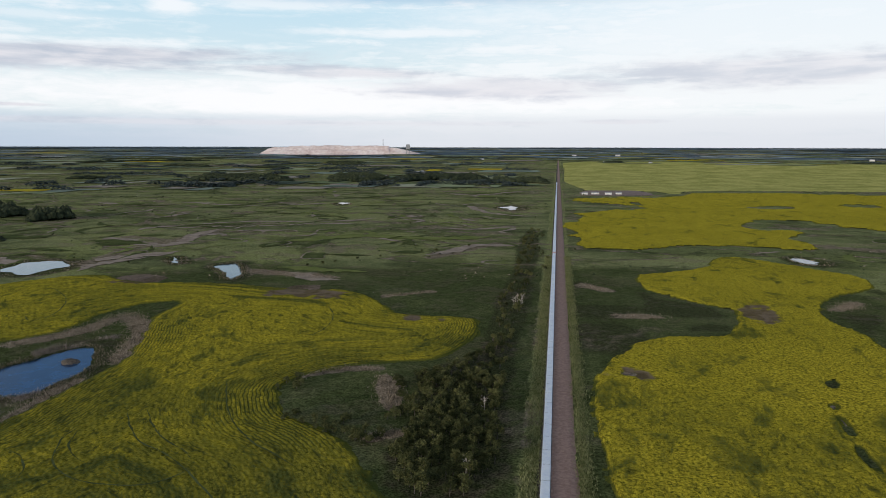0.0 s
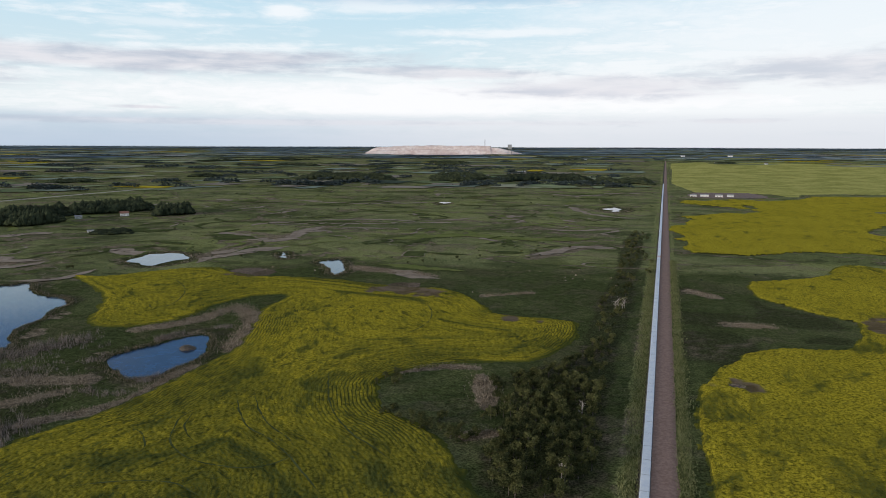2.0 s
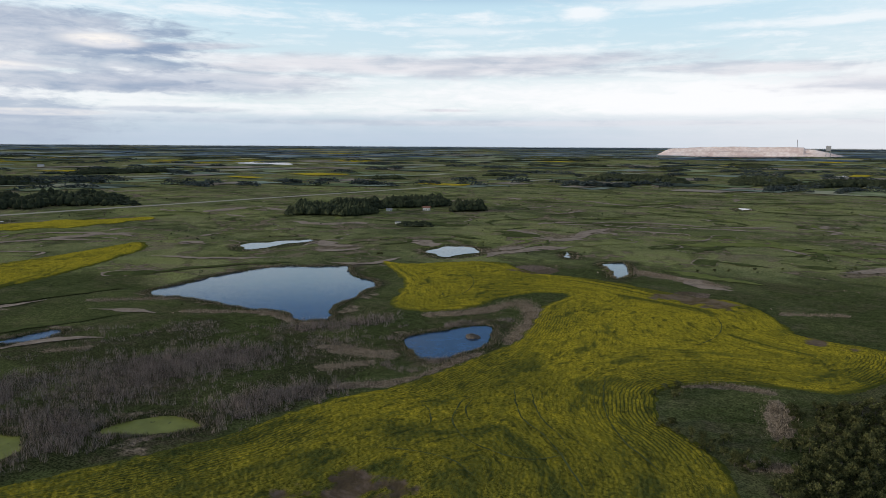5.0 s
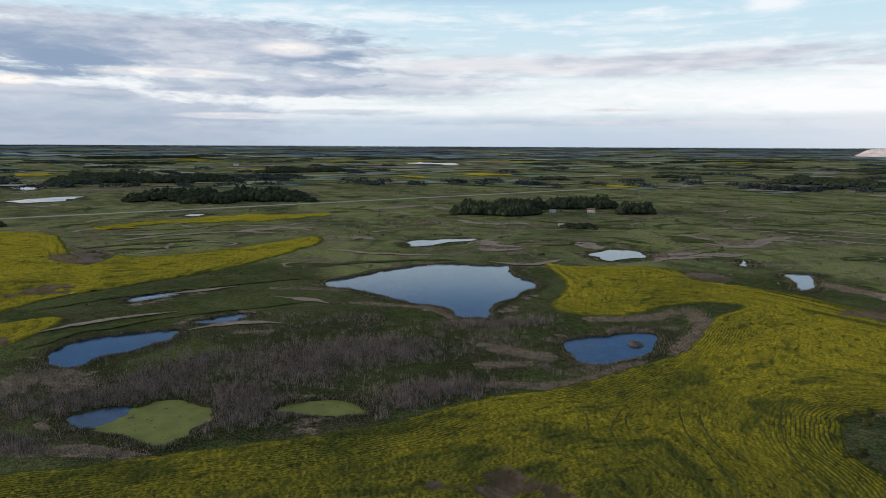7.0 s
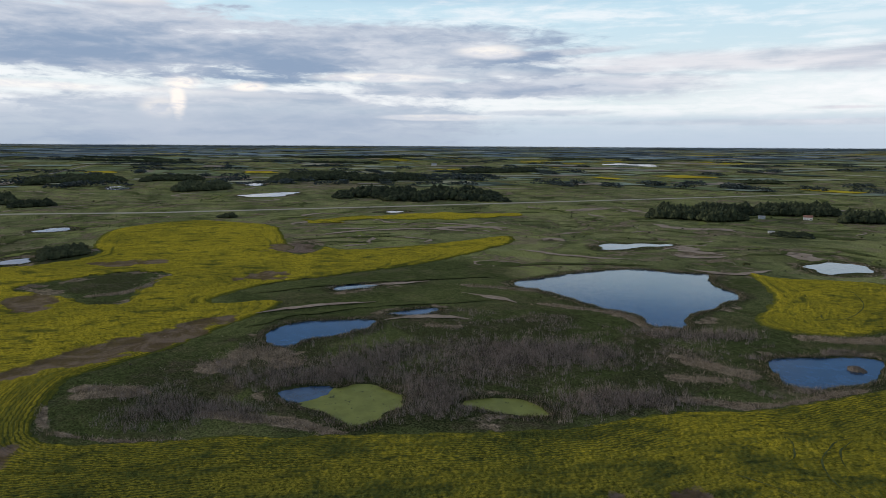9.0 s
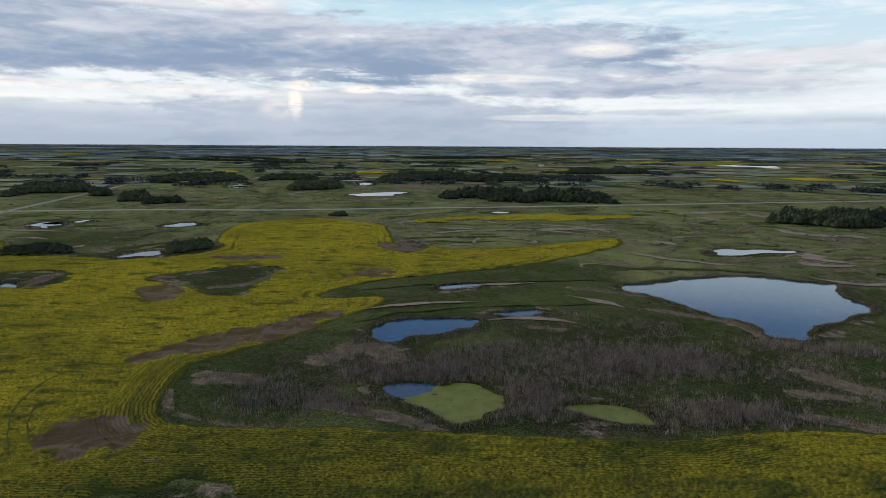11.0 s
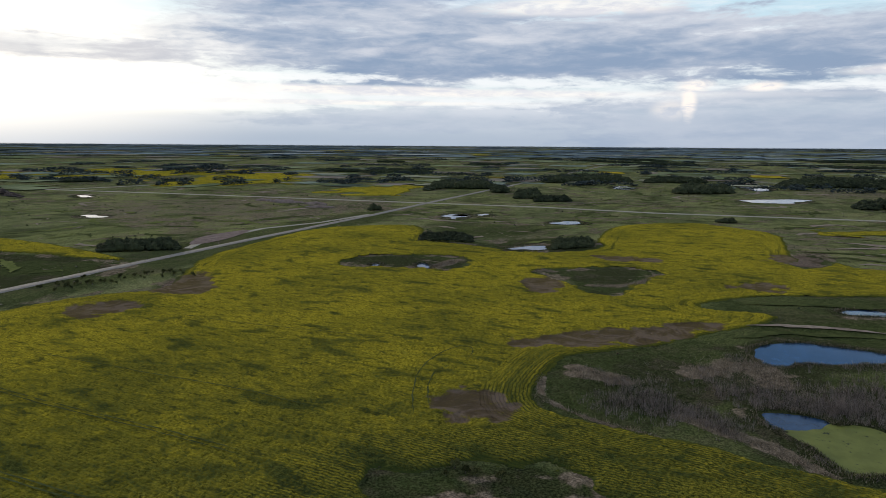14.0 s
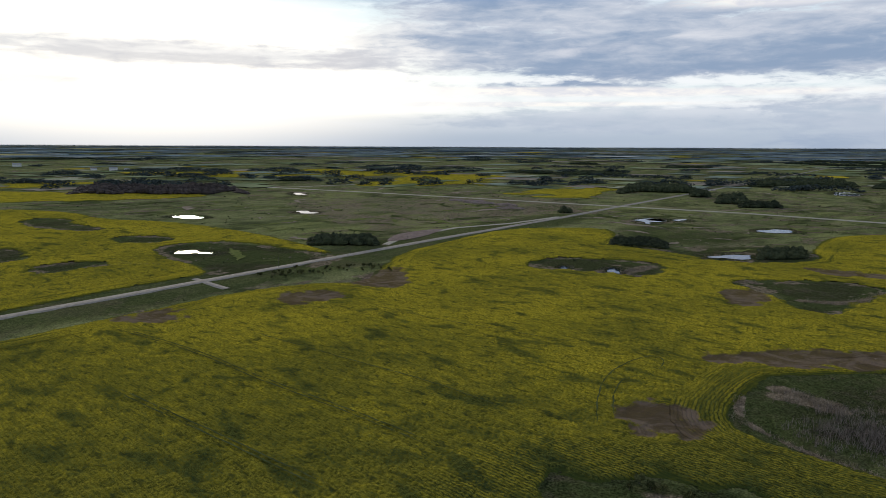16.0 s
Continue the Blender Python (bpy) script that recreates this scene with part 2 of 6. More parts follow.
    bump(t, b, small * 0.7 + fine * 0.3, 0.9, 0.8)
    return m


def canola_material():
    m, t, b = material("canola_bloom", 1.0, 0.0)
    fuzz(b, 0.04, (0.95, 0.86, 0.15))
    p = place(t)
    big = noise_tex(t, p, 0.012, 5, 0.6, 0.6)
    mid = noise_tex(t, p, 0.055, 6, 0.65, 1.0)
    small = noise_tex(t, p, 0.8, 5, 0.65)
    fine = noise_tex(t, p, 2.8, 3, 0.6)
    row, along = attr(t, "row"), attr(t, "along")
    drift = (mid - 0.5) * 0.7
    lines = ((row + drift) * (2 * math.pi / 1.75)).op("SINE") * 0.5 + 0.5
    # sparse bloom, and also the painted dimness of the crop near the camera
    thin = attr(t, "thin")
    strips = noise_tex(t, combine(t, row * 0.30, along * 0.11, 0.0), 1.0, 6, 0.68, 0.4)
    speck = fine * 0.5 + small * 0.5
    bare = (mid * 0.2 + big * 0.25 + strips * 0.55 + thin * 0.26 + (speck - 0.5) * 1.2).step(0.60, 0.70)
    rows = lines.step(0.0, 0.5)
    gaps = (1.0 - rows) * attr(t, "drill")
    tuft = attr(t, "tuft")
    clumps = (noise_tex(t, combine(t, row * 0.055, along * 0.028, 9.0), 1.0, 5, 0.6, 0.6) + (speck - 0.5) * 0.9 + thin * 0.06).step(0.585, 0.665)
    bloom = mix(t, small.step(0.3, 0.7), (0.335, 0.277, 0.024), (0.508, 0.419, 0.038))
    bloom = mix(t, big.step(0.40, 0.62) * 0.35, bloom, (0.29, 0.255, 0.022))
    leaf = mix(t, fine.step(0.35, 0.65), (0.024, 0.040, 0.016), (0.082, 0.102, 0.030))
    c = mix(t, (bare * 0.62 + gaps * (0.75 + bare * 0.3)).op("MINIMUM", 1.0) * 0.92, bloom, leaf)
    c = mix(t, clumps * 0.85, c, leaf)
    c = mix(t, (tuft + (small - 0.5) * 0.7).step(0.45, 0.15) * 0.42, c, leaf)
    weed = (noise_tex(t, combine(t, row * 0.20, along * 0.08, 5.0), 1.0, 6, 0.66, 0.4) * 0.55 + small * 0.26 + fine * 0.19).step(0.535, 0.58) * thin.step(0.05, 0.25)
    c = mix(t, weed * 0.75, c, (0.030, 0.046, 0.020))
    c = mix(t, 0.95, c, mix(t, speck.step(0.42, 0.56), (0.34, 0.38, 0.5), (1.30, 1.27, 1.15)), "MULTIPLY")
    soil = (attr(t, "soil") + (small - 0.5) * 1.1 + (fine - 0.5) * 0.5).step(0.30, 0.75)
    c = mix(t, soil * 0.92, c, mix(t, mid.step(0.4, 0.6), (0.085, 0.060, 0.046), (0.165, 0.122, 0.110)))
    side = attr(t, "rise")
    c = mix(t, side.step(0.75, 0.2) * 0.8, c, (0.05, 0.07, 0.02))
    t.links.new(c, b.inputs["Base Color"])
    bump(t, b, small * 0.5 + fine * 0.35 - gaps * 0.4, 1.0, 0.45)
    return m


def water_material(name, deep, rough=0.06, algae=None):
    m, t, b = material(name, rough, 0.1 if algae else 0.5)
    b.inputs["IOR"].default_value = 1.33
    p = place(t)
    n = noise_tex(t, p, 0.12, 4, 0.6)
    c = mix(t, n.step(0.4, 0.62), deep, tuple(v * 1.6 for v in deep))
    if algae:
        edge = noise_tex(t, p, 0.25, 5, 0.6)
        c = mix(t, edge.step(0.30, 0.40), c, mix(t, n.step(0.35, 0.65), algae, tuple(v * 1.25 for v in algae)))
    t.links.new(c, b.inputs["Base Color"])
    bump(t, b, noise_tex(t, p, 1.3, 3), 0.35, 0.05)
    return m


MEADOW = ground_material()
CANOLA = canola_material()
# a light crop, its tone raised further to paint the sunshine on it
PALE_CROP = simple("pale_crop", (0.30, 0.31, 0.085), (0.52, 0.49, 0.16), 0.012, 1.0, 0.3, 0.0, 7)
WATER = water_material("pond_water", (0.014, 0.042, 0.095))
ALGAE = water_material("algae_water", (0.02, 0.03, 0.02), 0.5, (0.175, 0.195, 0.05))
GRAVEL = simple("road_gravel", (0.235, 0.152, 0.126), (0.350, 0.242, 0.202), 0.8, 0.95, 0.04, 0.15, 12)
PALE_GRAVEL = simple("pale_gravel", (0.34, 0.315, 0.27), (0.50, 0.47, 0.40), 0.25, 0.95, 0.04, 0.15, 10)
GREY_GRAVEL = simple("grey_gravel", (0.24, 0.22, 0.20), (0.38, 0.35, 0.32), 0.25, 0.95, 0.04, 0.15, 10)
SHEETING = simple("white_sheeting", (0.66, 0.73, 0.84), (0.80, 0.86, 0.92), 0.3, 0.5, 0.01, 0.4, 8)
TAN = simple("dry_creek_tan", (0.24, 0.195, 0.158), (0.40, 0.335, 0.275), 0.08, 1.0, 0.1, 0.0, 6)
SEDGE_BED = simple("wet_sedge", (0.055, 0.070, 0.028), (0.110, 0.130, 0.050), 0.08, 1.0, 0.1, 0.0, 6)
BRIGHT = simple("fresh_grass", (0.13, 0.16, 0.050), (0.20, 0.225, 0.080), 0.05, 1.0, 0.1, 0.0, 6)
TAILING_EARTH = simple("bare_earth", (0.20, 0.155, 0.14), (0.34, 0.275, 0.25), 0.15, 1.0, 0.2, 0.0, 6)
DARK_BED = simple("dark_bed", (0.03, 0.026, 0.022), (0.07, 0.06, 0.05), 0.5, 0.95, 0.1)
STEEL = simple("weathered_steel", (0.16, 0.16, 0.17), (0.26, 0.26, 0.27), 0.8, 0.6, 0.0, 0.4)
ORANGE = simple("orange_paint", (0.55, 0.17, 0.05), (0.70, 0.25, 0.08), 2.0, 0.6, 0.0)
BARK = simple("bark", (0.07, 0.06, 0.05), (0.16, 0.14, 0.12), 1.5, 0.95, 0.05)
PALE_BARK = simple("pale_dead_wood", (0.34, 0.30, 0.27), (0.55, 0.50, 0.45), 1.5, 0.9, 0.03)
SALT = simple("pale_tailings", (0.68, 0.54, 0.51), (0.93, 0.83, 0.80), 0.010, 0.95, 2.0, 0.1, 6)
WHITE_WALL = simple("white_siding", (0.62, 0.62, 0.60), (0.80, 0.80, 0.78), 0.5, 0.7, 0.0)
RED_ROOF = simple("brown_roof", (0.20, 0.10, 0.08), (0.30, 0.17, 0.13), 0.6, 0.8, 0.0)
GREY_ROOF = simple("grey_roof", (0.24, 0.25, 0.27), (0.38, 0.39, 0.41), 0.6, 0.6, 0.0)
GLASS = water_material("window_glass", (0.02, 0.025, 0.03), 0.1)


def leaf_material(name, c0, c1):
    m, t, b = material(name, 0.9, 0.05)
    info = t.nodes.new("ShaderNodeNewGeometry")
    rnd = Sock(t, info.outputs["Random Per Island"])
    own = Sock(t, t.nodes.new("ShaderNodeObjectInfo").outputs["Random"])
    n = noise_tex(t, info.outputs["Position"], 0.25, 3)
    c = mix(t, (rnd * 0.45 + n * 0.3 + own * 0.4).step(0.25, 0.95), c0, c1)
    t.links.new(c, b.inputs["Base Color"])
    return m


def stem_material(name, c0, c1):
    m, t, b = material(name, 1.0, 0.0)
    info = t.nodes.new("ShaderNodeNewGeometry")
    rnd = Sock(t, info.outputs["Random Per Island"])
    n = noise_tex(t, info.outputs["Position"], 0.09, 4)
    t.links.new(mix(t, (rnd * 0.6 + n * 0.6).step(0.30, 0.85), c0, c1), b.inputs["Base Color"])
    return m


TWIG = stem_material("grey_twigs", (0.085, 0.071, 0.062), (0.36, 0.305, 0.270))
REED = stem_material("dry_reed", (0.13, 0.105, 0.075), (0.42, 0.35, 0.27))
SEDGE = stem_material("green_sedge", (0.018, 0.026, 0.010), (0.085, 0.100, 0.040))
VERGE = stem_material("verge_grass", (0.085, 0.105, 0.036), (0.30, 0.31, 0.15))


LEAF = leaf_material("willow_leaf", (0.034, 0.043, 0.017), (0.155, 0.160, 0.064))
# aspen green, lightened a little to carry haze over the woods
WOOD_LEAF = leaf_material("aspen_leaf", (0.026, 0.035, 0.022), (0.072, 0.086, 0.046))
# leaf green turned bluish: haze over the far woods, put into the colour
HAZED_LEAF = leaf_material("far_woods_hazed", (0.036, 0.050, 0.052), (0.085, 0.108, 0.104))
BARE_LEAF = leaf_material("budding_aspen", (0.048, 0.040, 0.038), (0.115, 0.095, 0.090))


def far_crop_material(name, tones):
    m, t, b = material(name, 1.0, 0.0)
    g = t.nodes.new("ShaderNodeNewGeometry")
    ramp = t.nodes.new("ShaderNodeValToRGB")
    ramp.color_ramp.interpolation = "CONSTANT"
    while len(ramp.color_ramp.elements) < len(tones):
        ramp.color_ramp.elements.new(0.5)
    for e, (at, c) in zip(ramp.color_ramp.elements, tones):
        e.position, e.color = at, (*c, 1)
    t.links.new(g.outputs["Random Per Island"], ramp.inputs[0])
    n = noise_tex(t, g.outputs["Position"], 0.012, 5, 0.65, 0.5)
    t.links.new(mix(t, 0.6, ramp.outputs[0], mix(t, n.step(0.35, 0.65), (0.6, 0.6, 0.6), (1.6, 1.6, 1.6)), "MULTIPLY"), b.inputs["Base Color"])
    return m


# crop tones, a little greyed and lightened with painted distance haze
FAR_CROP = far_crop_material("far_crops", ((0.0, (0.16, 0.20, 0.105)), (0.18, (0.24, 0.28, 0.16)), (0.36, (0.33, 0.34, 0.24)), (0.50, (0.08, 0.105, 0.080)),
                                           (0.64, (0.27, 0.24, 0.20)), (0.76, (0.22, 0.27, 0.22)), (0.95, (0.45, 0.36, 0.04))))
# blue base colours paint haze over the land at the horizon
HAZED_PLAIN = far_crop_material("hazed_plain", ((0.0, (0.17, 0.23, 0.265)), (0.30, (0.25, 0.32, 0.345)), (0.46, (0.10, 0.14, 0.175)), (0.68, (0.44, 0.48, 0.47)),
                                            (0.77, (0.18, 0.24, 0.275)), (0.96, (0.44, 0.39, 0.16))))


# ---------------------------------------------------------------- geometry helpers
def built(x, y, z=0.0):
    """Plan metres to the modelled land: beyond 2 km the land is drawn in towards 4.9 km and lifts gently to the horizon."""
    x, y, z = (np.asarray(v, float) for v in (x, y, z))
    far = np.hypot(x, y)
    over = np.maximum(far - 2000, 0)
    r = np.where(far > 2000, 2000 + 2900 * over / (over + 2900), far)
    s = np.where(far > 2000, r / np.maximum(far, 1), 1.0)
    return np.stack([x * s, y * s, CAM_H * (1 - s) + z * s], -1)


RNG = np.random.default_rng(7)
TABLE = RNG.random((256, 256))


def vnoise(x, y, size, seed=0):
    """Smooth noise of 0..1 with features of that size in metres."""
    u, v = np.asarray(x) / size + seed * 17.3, np.asarray(y) / size + seed * 9.1
    i, j = np.floor(u).astype(int), np.floor(v).astype(int)
    f, g = u - i, v - j
    f, g = f * f * (3 - 2 * f), g * g * (3 - 2 * g)
    at = lambda a, b: TABLE[a & 255, b & 255]
    return (at(i, j) * (1 - f) + at(i + 1, j) * f) * (1 - g) + (at(i, j + 1) * (1 - f) + at(i + 1, j + 1) * f) * g


def smooth(a, b, v):
    t = np.clip((v - a) / (b - a), 0, 1)
    return t * t * (3 - 2 * t)


def rounded(points, times=2, closed=True):
    """Corner cutting."""
    p = np.asarray(points, float)
    for _ in range(times):
        q = np.roll(p, -1, 0) if closed else p[1:]
        a = p if closed else p[:-1]
        cut = np.stack([a * 0.75 + q * 0.25, a * 0.25 + q * 0.75], 1).reshape(-1, 2)
        p = cut if closed else np.vstack([p[:1], cut, p[-1:]])
    return p


def seg_dist(p, q, x, y):
    """Distance to each of the segments p->q, least over them."""
    best = np.full(x.shape, 1e9)
    for k in range(0, len(x), 8192):
        X, Y = x[k:k + 8192, None], y[k:k + 8192, None]
        d = q - p
        L = np.maximum((d * d).sum(1), 1e-9)
        t = np.clip(((X - p[:, 0]) * d[:, 0] + (Y - p[:, 1]) * d[:, 1]) / L, 0, 1)
        best[k:k + 8192] = np.hypot(X - p[:, 0] - t * d[:, 0], Y - p[:, 1] - t * d[:, 1]).min(1)
    return best


def inside(p, q, x, y):
    res = np.zeros(x.shape, bool)
    for k in range(0, len(x), 8192):
        X, Y = x[k:k + 8192, None], y[k:k + 8192, None]
        cross = ((p[:, 1] > Y) != (q[:, 1] > Y)) & (X < (q[:, 0] - p[:, 0]) * (Y - p[:, 1]) / (q[:, 1] - p[:, 1] + 1e-12) + p[:, 0])
        res[k:k + 8192] = cross.sum(1) % 2 == 1
    return res


def outline_dist(poly, x, y, reach=60.0, times=1):
    """Signed distance to a closed outline (negative inside), cut off at reach outside it."""
    p = rounded(poly, times)
    q = np.roll(p, -1, 0)
    out = np.full(x.shape, reach)
    near = (x > p[:, 0].min() - reach) & (x < p[:, 0].max() + reach) & (y > p[:, 1].min() - reach) & (y < p[:, 1].max() + reach)
    if near.any():
        d = seg_dist(p, q, x[near], y[near])
        out[near] = np.where(inside(p, q, x[near], y[near]), -d, np.minimum(d, reach))
    return out


def line_dist(points, x, y, reach=60.0):
    p = rounded(points, 1, False)
    out = np.full(x.shape, reach)
    near = (x > p[:, 0].min() - reach) & (x < p[:, 0].max() + reach) & (y > p[:, 1].min() - reach) & (y < p[:, 1].max() + reach)
    if near.any():
        out[near] = np.minimum(seg_dist(p[:-1], p[1:], x[near], y[near]), reach)
    return out


def fast_mesh(name, verts, faces, mat, floats=None, shade=False):
    """A mesh from arrays; faces all have the same number of corners."""
    verts, faces = np.asarray(verts, np.float32), np.asarray(faces, np.int32)
    me = bpy.data.meshes.new(name)
    n, k = faces.shape
    me.vertices.add(len(verts))
    me.vertices.foreach_set("co", verts.ravel())
    me.loops.add(n * k)
    me.loops.foreach_set("vertex_index", faces.ravel())
    me.polygons.add(n)
    me.polygons.foreach_set("loop_start", np.arange(0, n * k, k, dtype=np.int32))
    me.polygons.foreach_set("use_smooth", np.full(n, shade))
    me.update(calc_edges=True)
    me.materials.append(mat)
    for key, val in (floats or {}).items():
        layer = me.attributes.new(key, "FLOAT", "POINT")
        layer.data.foreach_set("value", np.asarray(val, np.float32))
    return me


def part(name, me, parent=None, label="", at=None):
    """One mesh object, under a thing or on its own. me: a mesh, or (bmesh, material)."""
    if isinstance(me, tuple):
        bm, mat = me
        me = bpy.data.meshes.new(name)
        bm.to_mesh(me)
        bm.free()
        me.materials.append(mat)
    ob = new(name, me)
    if at is not None:
        ob.matrix_basis = at
    if parent:
        ob.parent = parent
    if label:
        ob["label"] = label
    return ob


def empty(name, at, label, category, group="", kind=""):
    ob = new(name)
    ob.matrix_basis = at
    return tagged(ob, label, category, group, kind)


def box(bm, x0, y0, z0, x1, y1, z1, bevel=0.0):
    m = Matrix.LocRotScale(((x0 + x1) / 2, (y0 + y1) / 2, (z0 + z1) / 2), None, (x1 - x0, y1 - y0, z1 - z0))
    made = bmesh.ops.create_cube(bm, size=1, matrix=m)
    if bevel:
        edges = list({e for v in made["verts"] for e in v.link_edges})
        bmesh.ops.bevel(bm, geom=edges, offset=bevel, segments=2, affect="EDGES")


def grid_faces(rows, cols):
    i = np.arange(rows * cols).reshape(rows, cols)
    return np.stack([i[:-1, :-1], i[:-1, 1:], i[1:, 1:], i[1:, :-1]], -1).reshape(-1, 4)


# ---------------------------------------------------------------- the plan (metres)
FIELD_NORTH = [(23, 411), (23, 436), (17, 444), (5, 448), (-21, 450), (-33, 457), (-41, 482), (-56, 513), (-79, 534), (-96, 533), (-133, 539), (-160,
    552), (-199, 562), (-238, 555), (-272, 574), (-298, 598), (-336, 575), (-361, 545), (-372, 533), (-411, 542), (-364, 504), (-323, 466), (-301,
    427), (-286, 392), (-268, 379), (-246, 384), (-230, 401), (-226, 425), (-224, 458), (-207, 484), (-186, 489), (-188, 460), (-187, 430), (-174,
    385), (-166, 347), (-170, 313), (-175, 282), (-178, 258), (-186, 242), (-197, 219), (-201, 191), (-204, 168)]
FIELD_MARSH_EDGE = [(-224, 124), (-242, 85), (-263, 45), (-268.5, 24.3), (-280.9, -5.9), (-296, -13)]
FIELD_WEST = [(-316, -12), (-348, -5), (-366, 3), (-381, 31), (-404, 64), (-429, 90), (-453, 121), (-487, 143), (-492, 95), (-505, 90), (-518, 103),
    (-549, 146), (-553, 196), (-562, 234), (-565, 271), (-588, 335), (-629, 417), (-661, 468), (-719, 502), (-702, 431), (-687, 365), (-686, 266),
    (-735, 258), (-737, 221), (-832, 242), (-955, 272), (-1033, 220), (-1077, 184), (-1054, 118), (-1001, 63), (-913, 42), (-818, 31), (-758, 29),
    (-726, -49), (-756, -87), (-776, -125), (-797, -172), (-944, -196), (-947, -254)]
FIELD_ROADSIDE = [(-882, -338), (-745, -350), (-618, -355), (-553, -330), (-473, -304), (-448, -342), (-389, -371), (-340, -376), (-283, -386), (-233,
    -391), (-190, -412), (-60, -400), (0, -250)]
FIELD_BAY = [(0, 60), (20, 140), (-22.9, 216.3), (-27.7, 231.8), (-35.5, 245.1), (-44, 258), (-55, 269), (-65, 276), (-71, 292), (-75, 310), (-67,
    325), (-58, 334), (-46, 342), (-33, 344), (-20, 347), (-7, 351), (5, 361), (15, 381)]
MAIN_FIELD = FIELD_NORTH + FIELD_MARSH_EDGE + FIELD_WEST + FIELD_ROADSIDE + FIELD_BAY
SOUTH_FIELD = [(-200, -468), (-276, -461), (-337, -459), (-407, -448), (-446, -440), (-473, -483), (-494, -550), (-531, -607), (-580, -609), (-614,
    -564), (-596, -483), (-584, -402), (-623, -459), (-690, -605), (-714, -695), (-737, -805), (-712, -918), (-770, -1061), (-745, -1217), (-600,
    -1270)]
EAST_FIELD = [(53.8, 206.8), (56.8, 231.5), (60, 261), (67, 299), (77, 331), (94, 359), (112, 387), (132, 397), (152, 397), (169, 398), (183, 419),
    (192, 448), (202, 464), (191, 473), (178, 490), (165, 516), (156, 537), (167, 598), (188, 604), (244, 633), (272, 690), (294, 705), (313, 683),
    (330, 650), (348, 614), (362, 587), (348, 548), (325, 526), (303, 517), (276, 491), (255, 457), (248, 426), (254, 406), (246, 373), (233, 300),
    (260, 100), (90, 90), (60, 140)]
NORTHEAST_FIELD = [(267, 1496), (403, 1569), (526, 1573), (600, 1735), (762, 1719), (868, 1681), (1037, 1627), (1160, 1558), (630, 838), (577, 898),
    (556, 976), (542, 1043), (503, 1051), (452, 1003), (426, 953), (454, 914), (450, 856), (431, 809), (386, 776), (282, 752), (194, 747), (157, 777),
    (154, 856), (195, 1104), (218, 1182), (281, 1249), (340, 1298), (353, 1337), (316, 1405), (250, 1389)]
FAR_FIELDS = []
FAR_FIELDS.append([(-1715, -1176), (-2050, -1177), (-2499, -1177), (-2676, -1006), (-2105, -791), (-1746, -892), (-1603, -1026)])
FAR_FIELDS.append([(-1570, -618), (-1774, -634), (-1916, -550), (-1907, -406), (-1560, -331), (-1482, -400), (-1517, -514)])
FAR_FIELDS.append([(-774, -1364), (-888, -1270), (-1007, -1176), (-1164, -1064), (-1162, -1212), (-1121, -1401), (-1071, -1612), (-993, -1746)])
FAR_FIELDS.append([(-1745, -2088), (-2214, -2302), (-2645, -2201), (-2960, -1893), (-2933, -1211), (-2279, -1332), (-1904, -1661)])
FAR_FIELDS.append([(-1880, -1201), (-2253, -1307), (-2654, -1289), (-2574, -1004), (-1990, -858), (-1719, -933)])
FAR_FIELDS.append([(-3877, 2736), (-4971, 3744), (-4799, 4599), (-3722, 3567), (-3428, 2843)])
FAR_FIELDS.append([(-3145, 3485), (-3903, 4467), (-3683, 4808), (-2867, 3870)])
FAR_FIELDS.append([(-4954, 2092), (-5682, 2582), (-5256, 2796), (-4348, 2352)])
FAR_FIELDS.append([(1747, 6261), (2718, 9215), (3053, 7791), (2258, 5586), (1789, 5328)])
FAR_FIELDS.append([(-1009, 310), (-1034, 411), (-1012, 538), (-951, 678), (-904, 644), (-925, 541), (-939, 425), (-947, 326)])
FAR_FIELDS.append([(-1031, -1767), (-1112, -1673), (-1271, -1697), (-1429, -1782), (-1427, -1981), (-1214, -2077)])
CANOLA_GAPS = {}
CANOLA_GAPS["h_bowl"] = [(-615, -32), (-631, -12), (-649, 30), (-650, 73), (-621, 82), (-581, 56), (-534, 45), (-524, 33), (-532, 16), (-572, 8),
    (-591, -11)]
CANOLA_GAPS["h_marsh"] = [(-628, -215), (-663, -205), (-680, -168), (-690, -117), (-674, -91), (-619, -96), (-598, -107), (-609, -137), (-606, -169),
    (-605, -201)]
CANOLA_GAPS["h_near"] = [(-190.2, -66.5), (-210.4, -68.4), (-220.5, -60.4), (-225.6, -45.4), (-227.4, -31.7), (-228.8, -17.9), (-227.6, -2.4),
    (-220.3, 12.5), (-206.5, 17.1)]
CANOLA_GAPS["h_pondJ"] = [(-516, -590), (-555, -608), (-589, -592), (-607, -558), (-596, -483), (-572, -401), (-523, -386), (-467, -399), (-448,
    -425), (-455, -452), (-477, -488), (-492, -540)]
CANOLA_GAPS["h_s1"] = [(-624, -982), (-674, -1006), (-689, -962), (-645, -896), (-633, -817), (-604, -791), (-592, -840), (-596, -915)]
CANOLA_GAPS["h_s2"] = [(-558, -712), (-593, -715), (-607, -665), (-592, -639), (-559, -648), (-543, -679)]
CANOLA_GAPS["h_s3"] = [(-412, -707), (-461, -758), (-455, -707), (-419, -656), (-391, -654)]
CANOLA_GAPS["h_s4"] = [(-374, -579), (-406, -612), (-442, -598), (-439, -562), (-398, -562)]
CANOLA_GAPS["h_pondH"] = [(-756, -84), (-824, -68), (-857, -2), (-823, 38), (-758, 29), (-728, -25), (-726, -54)]
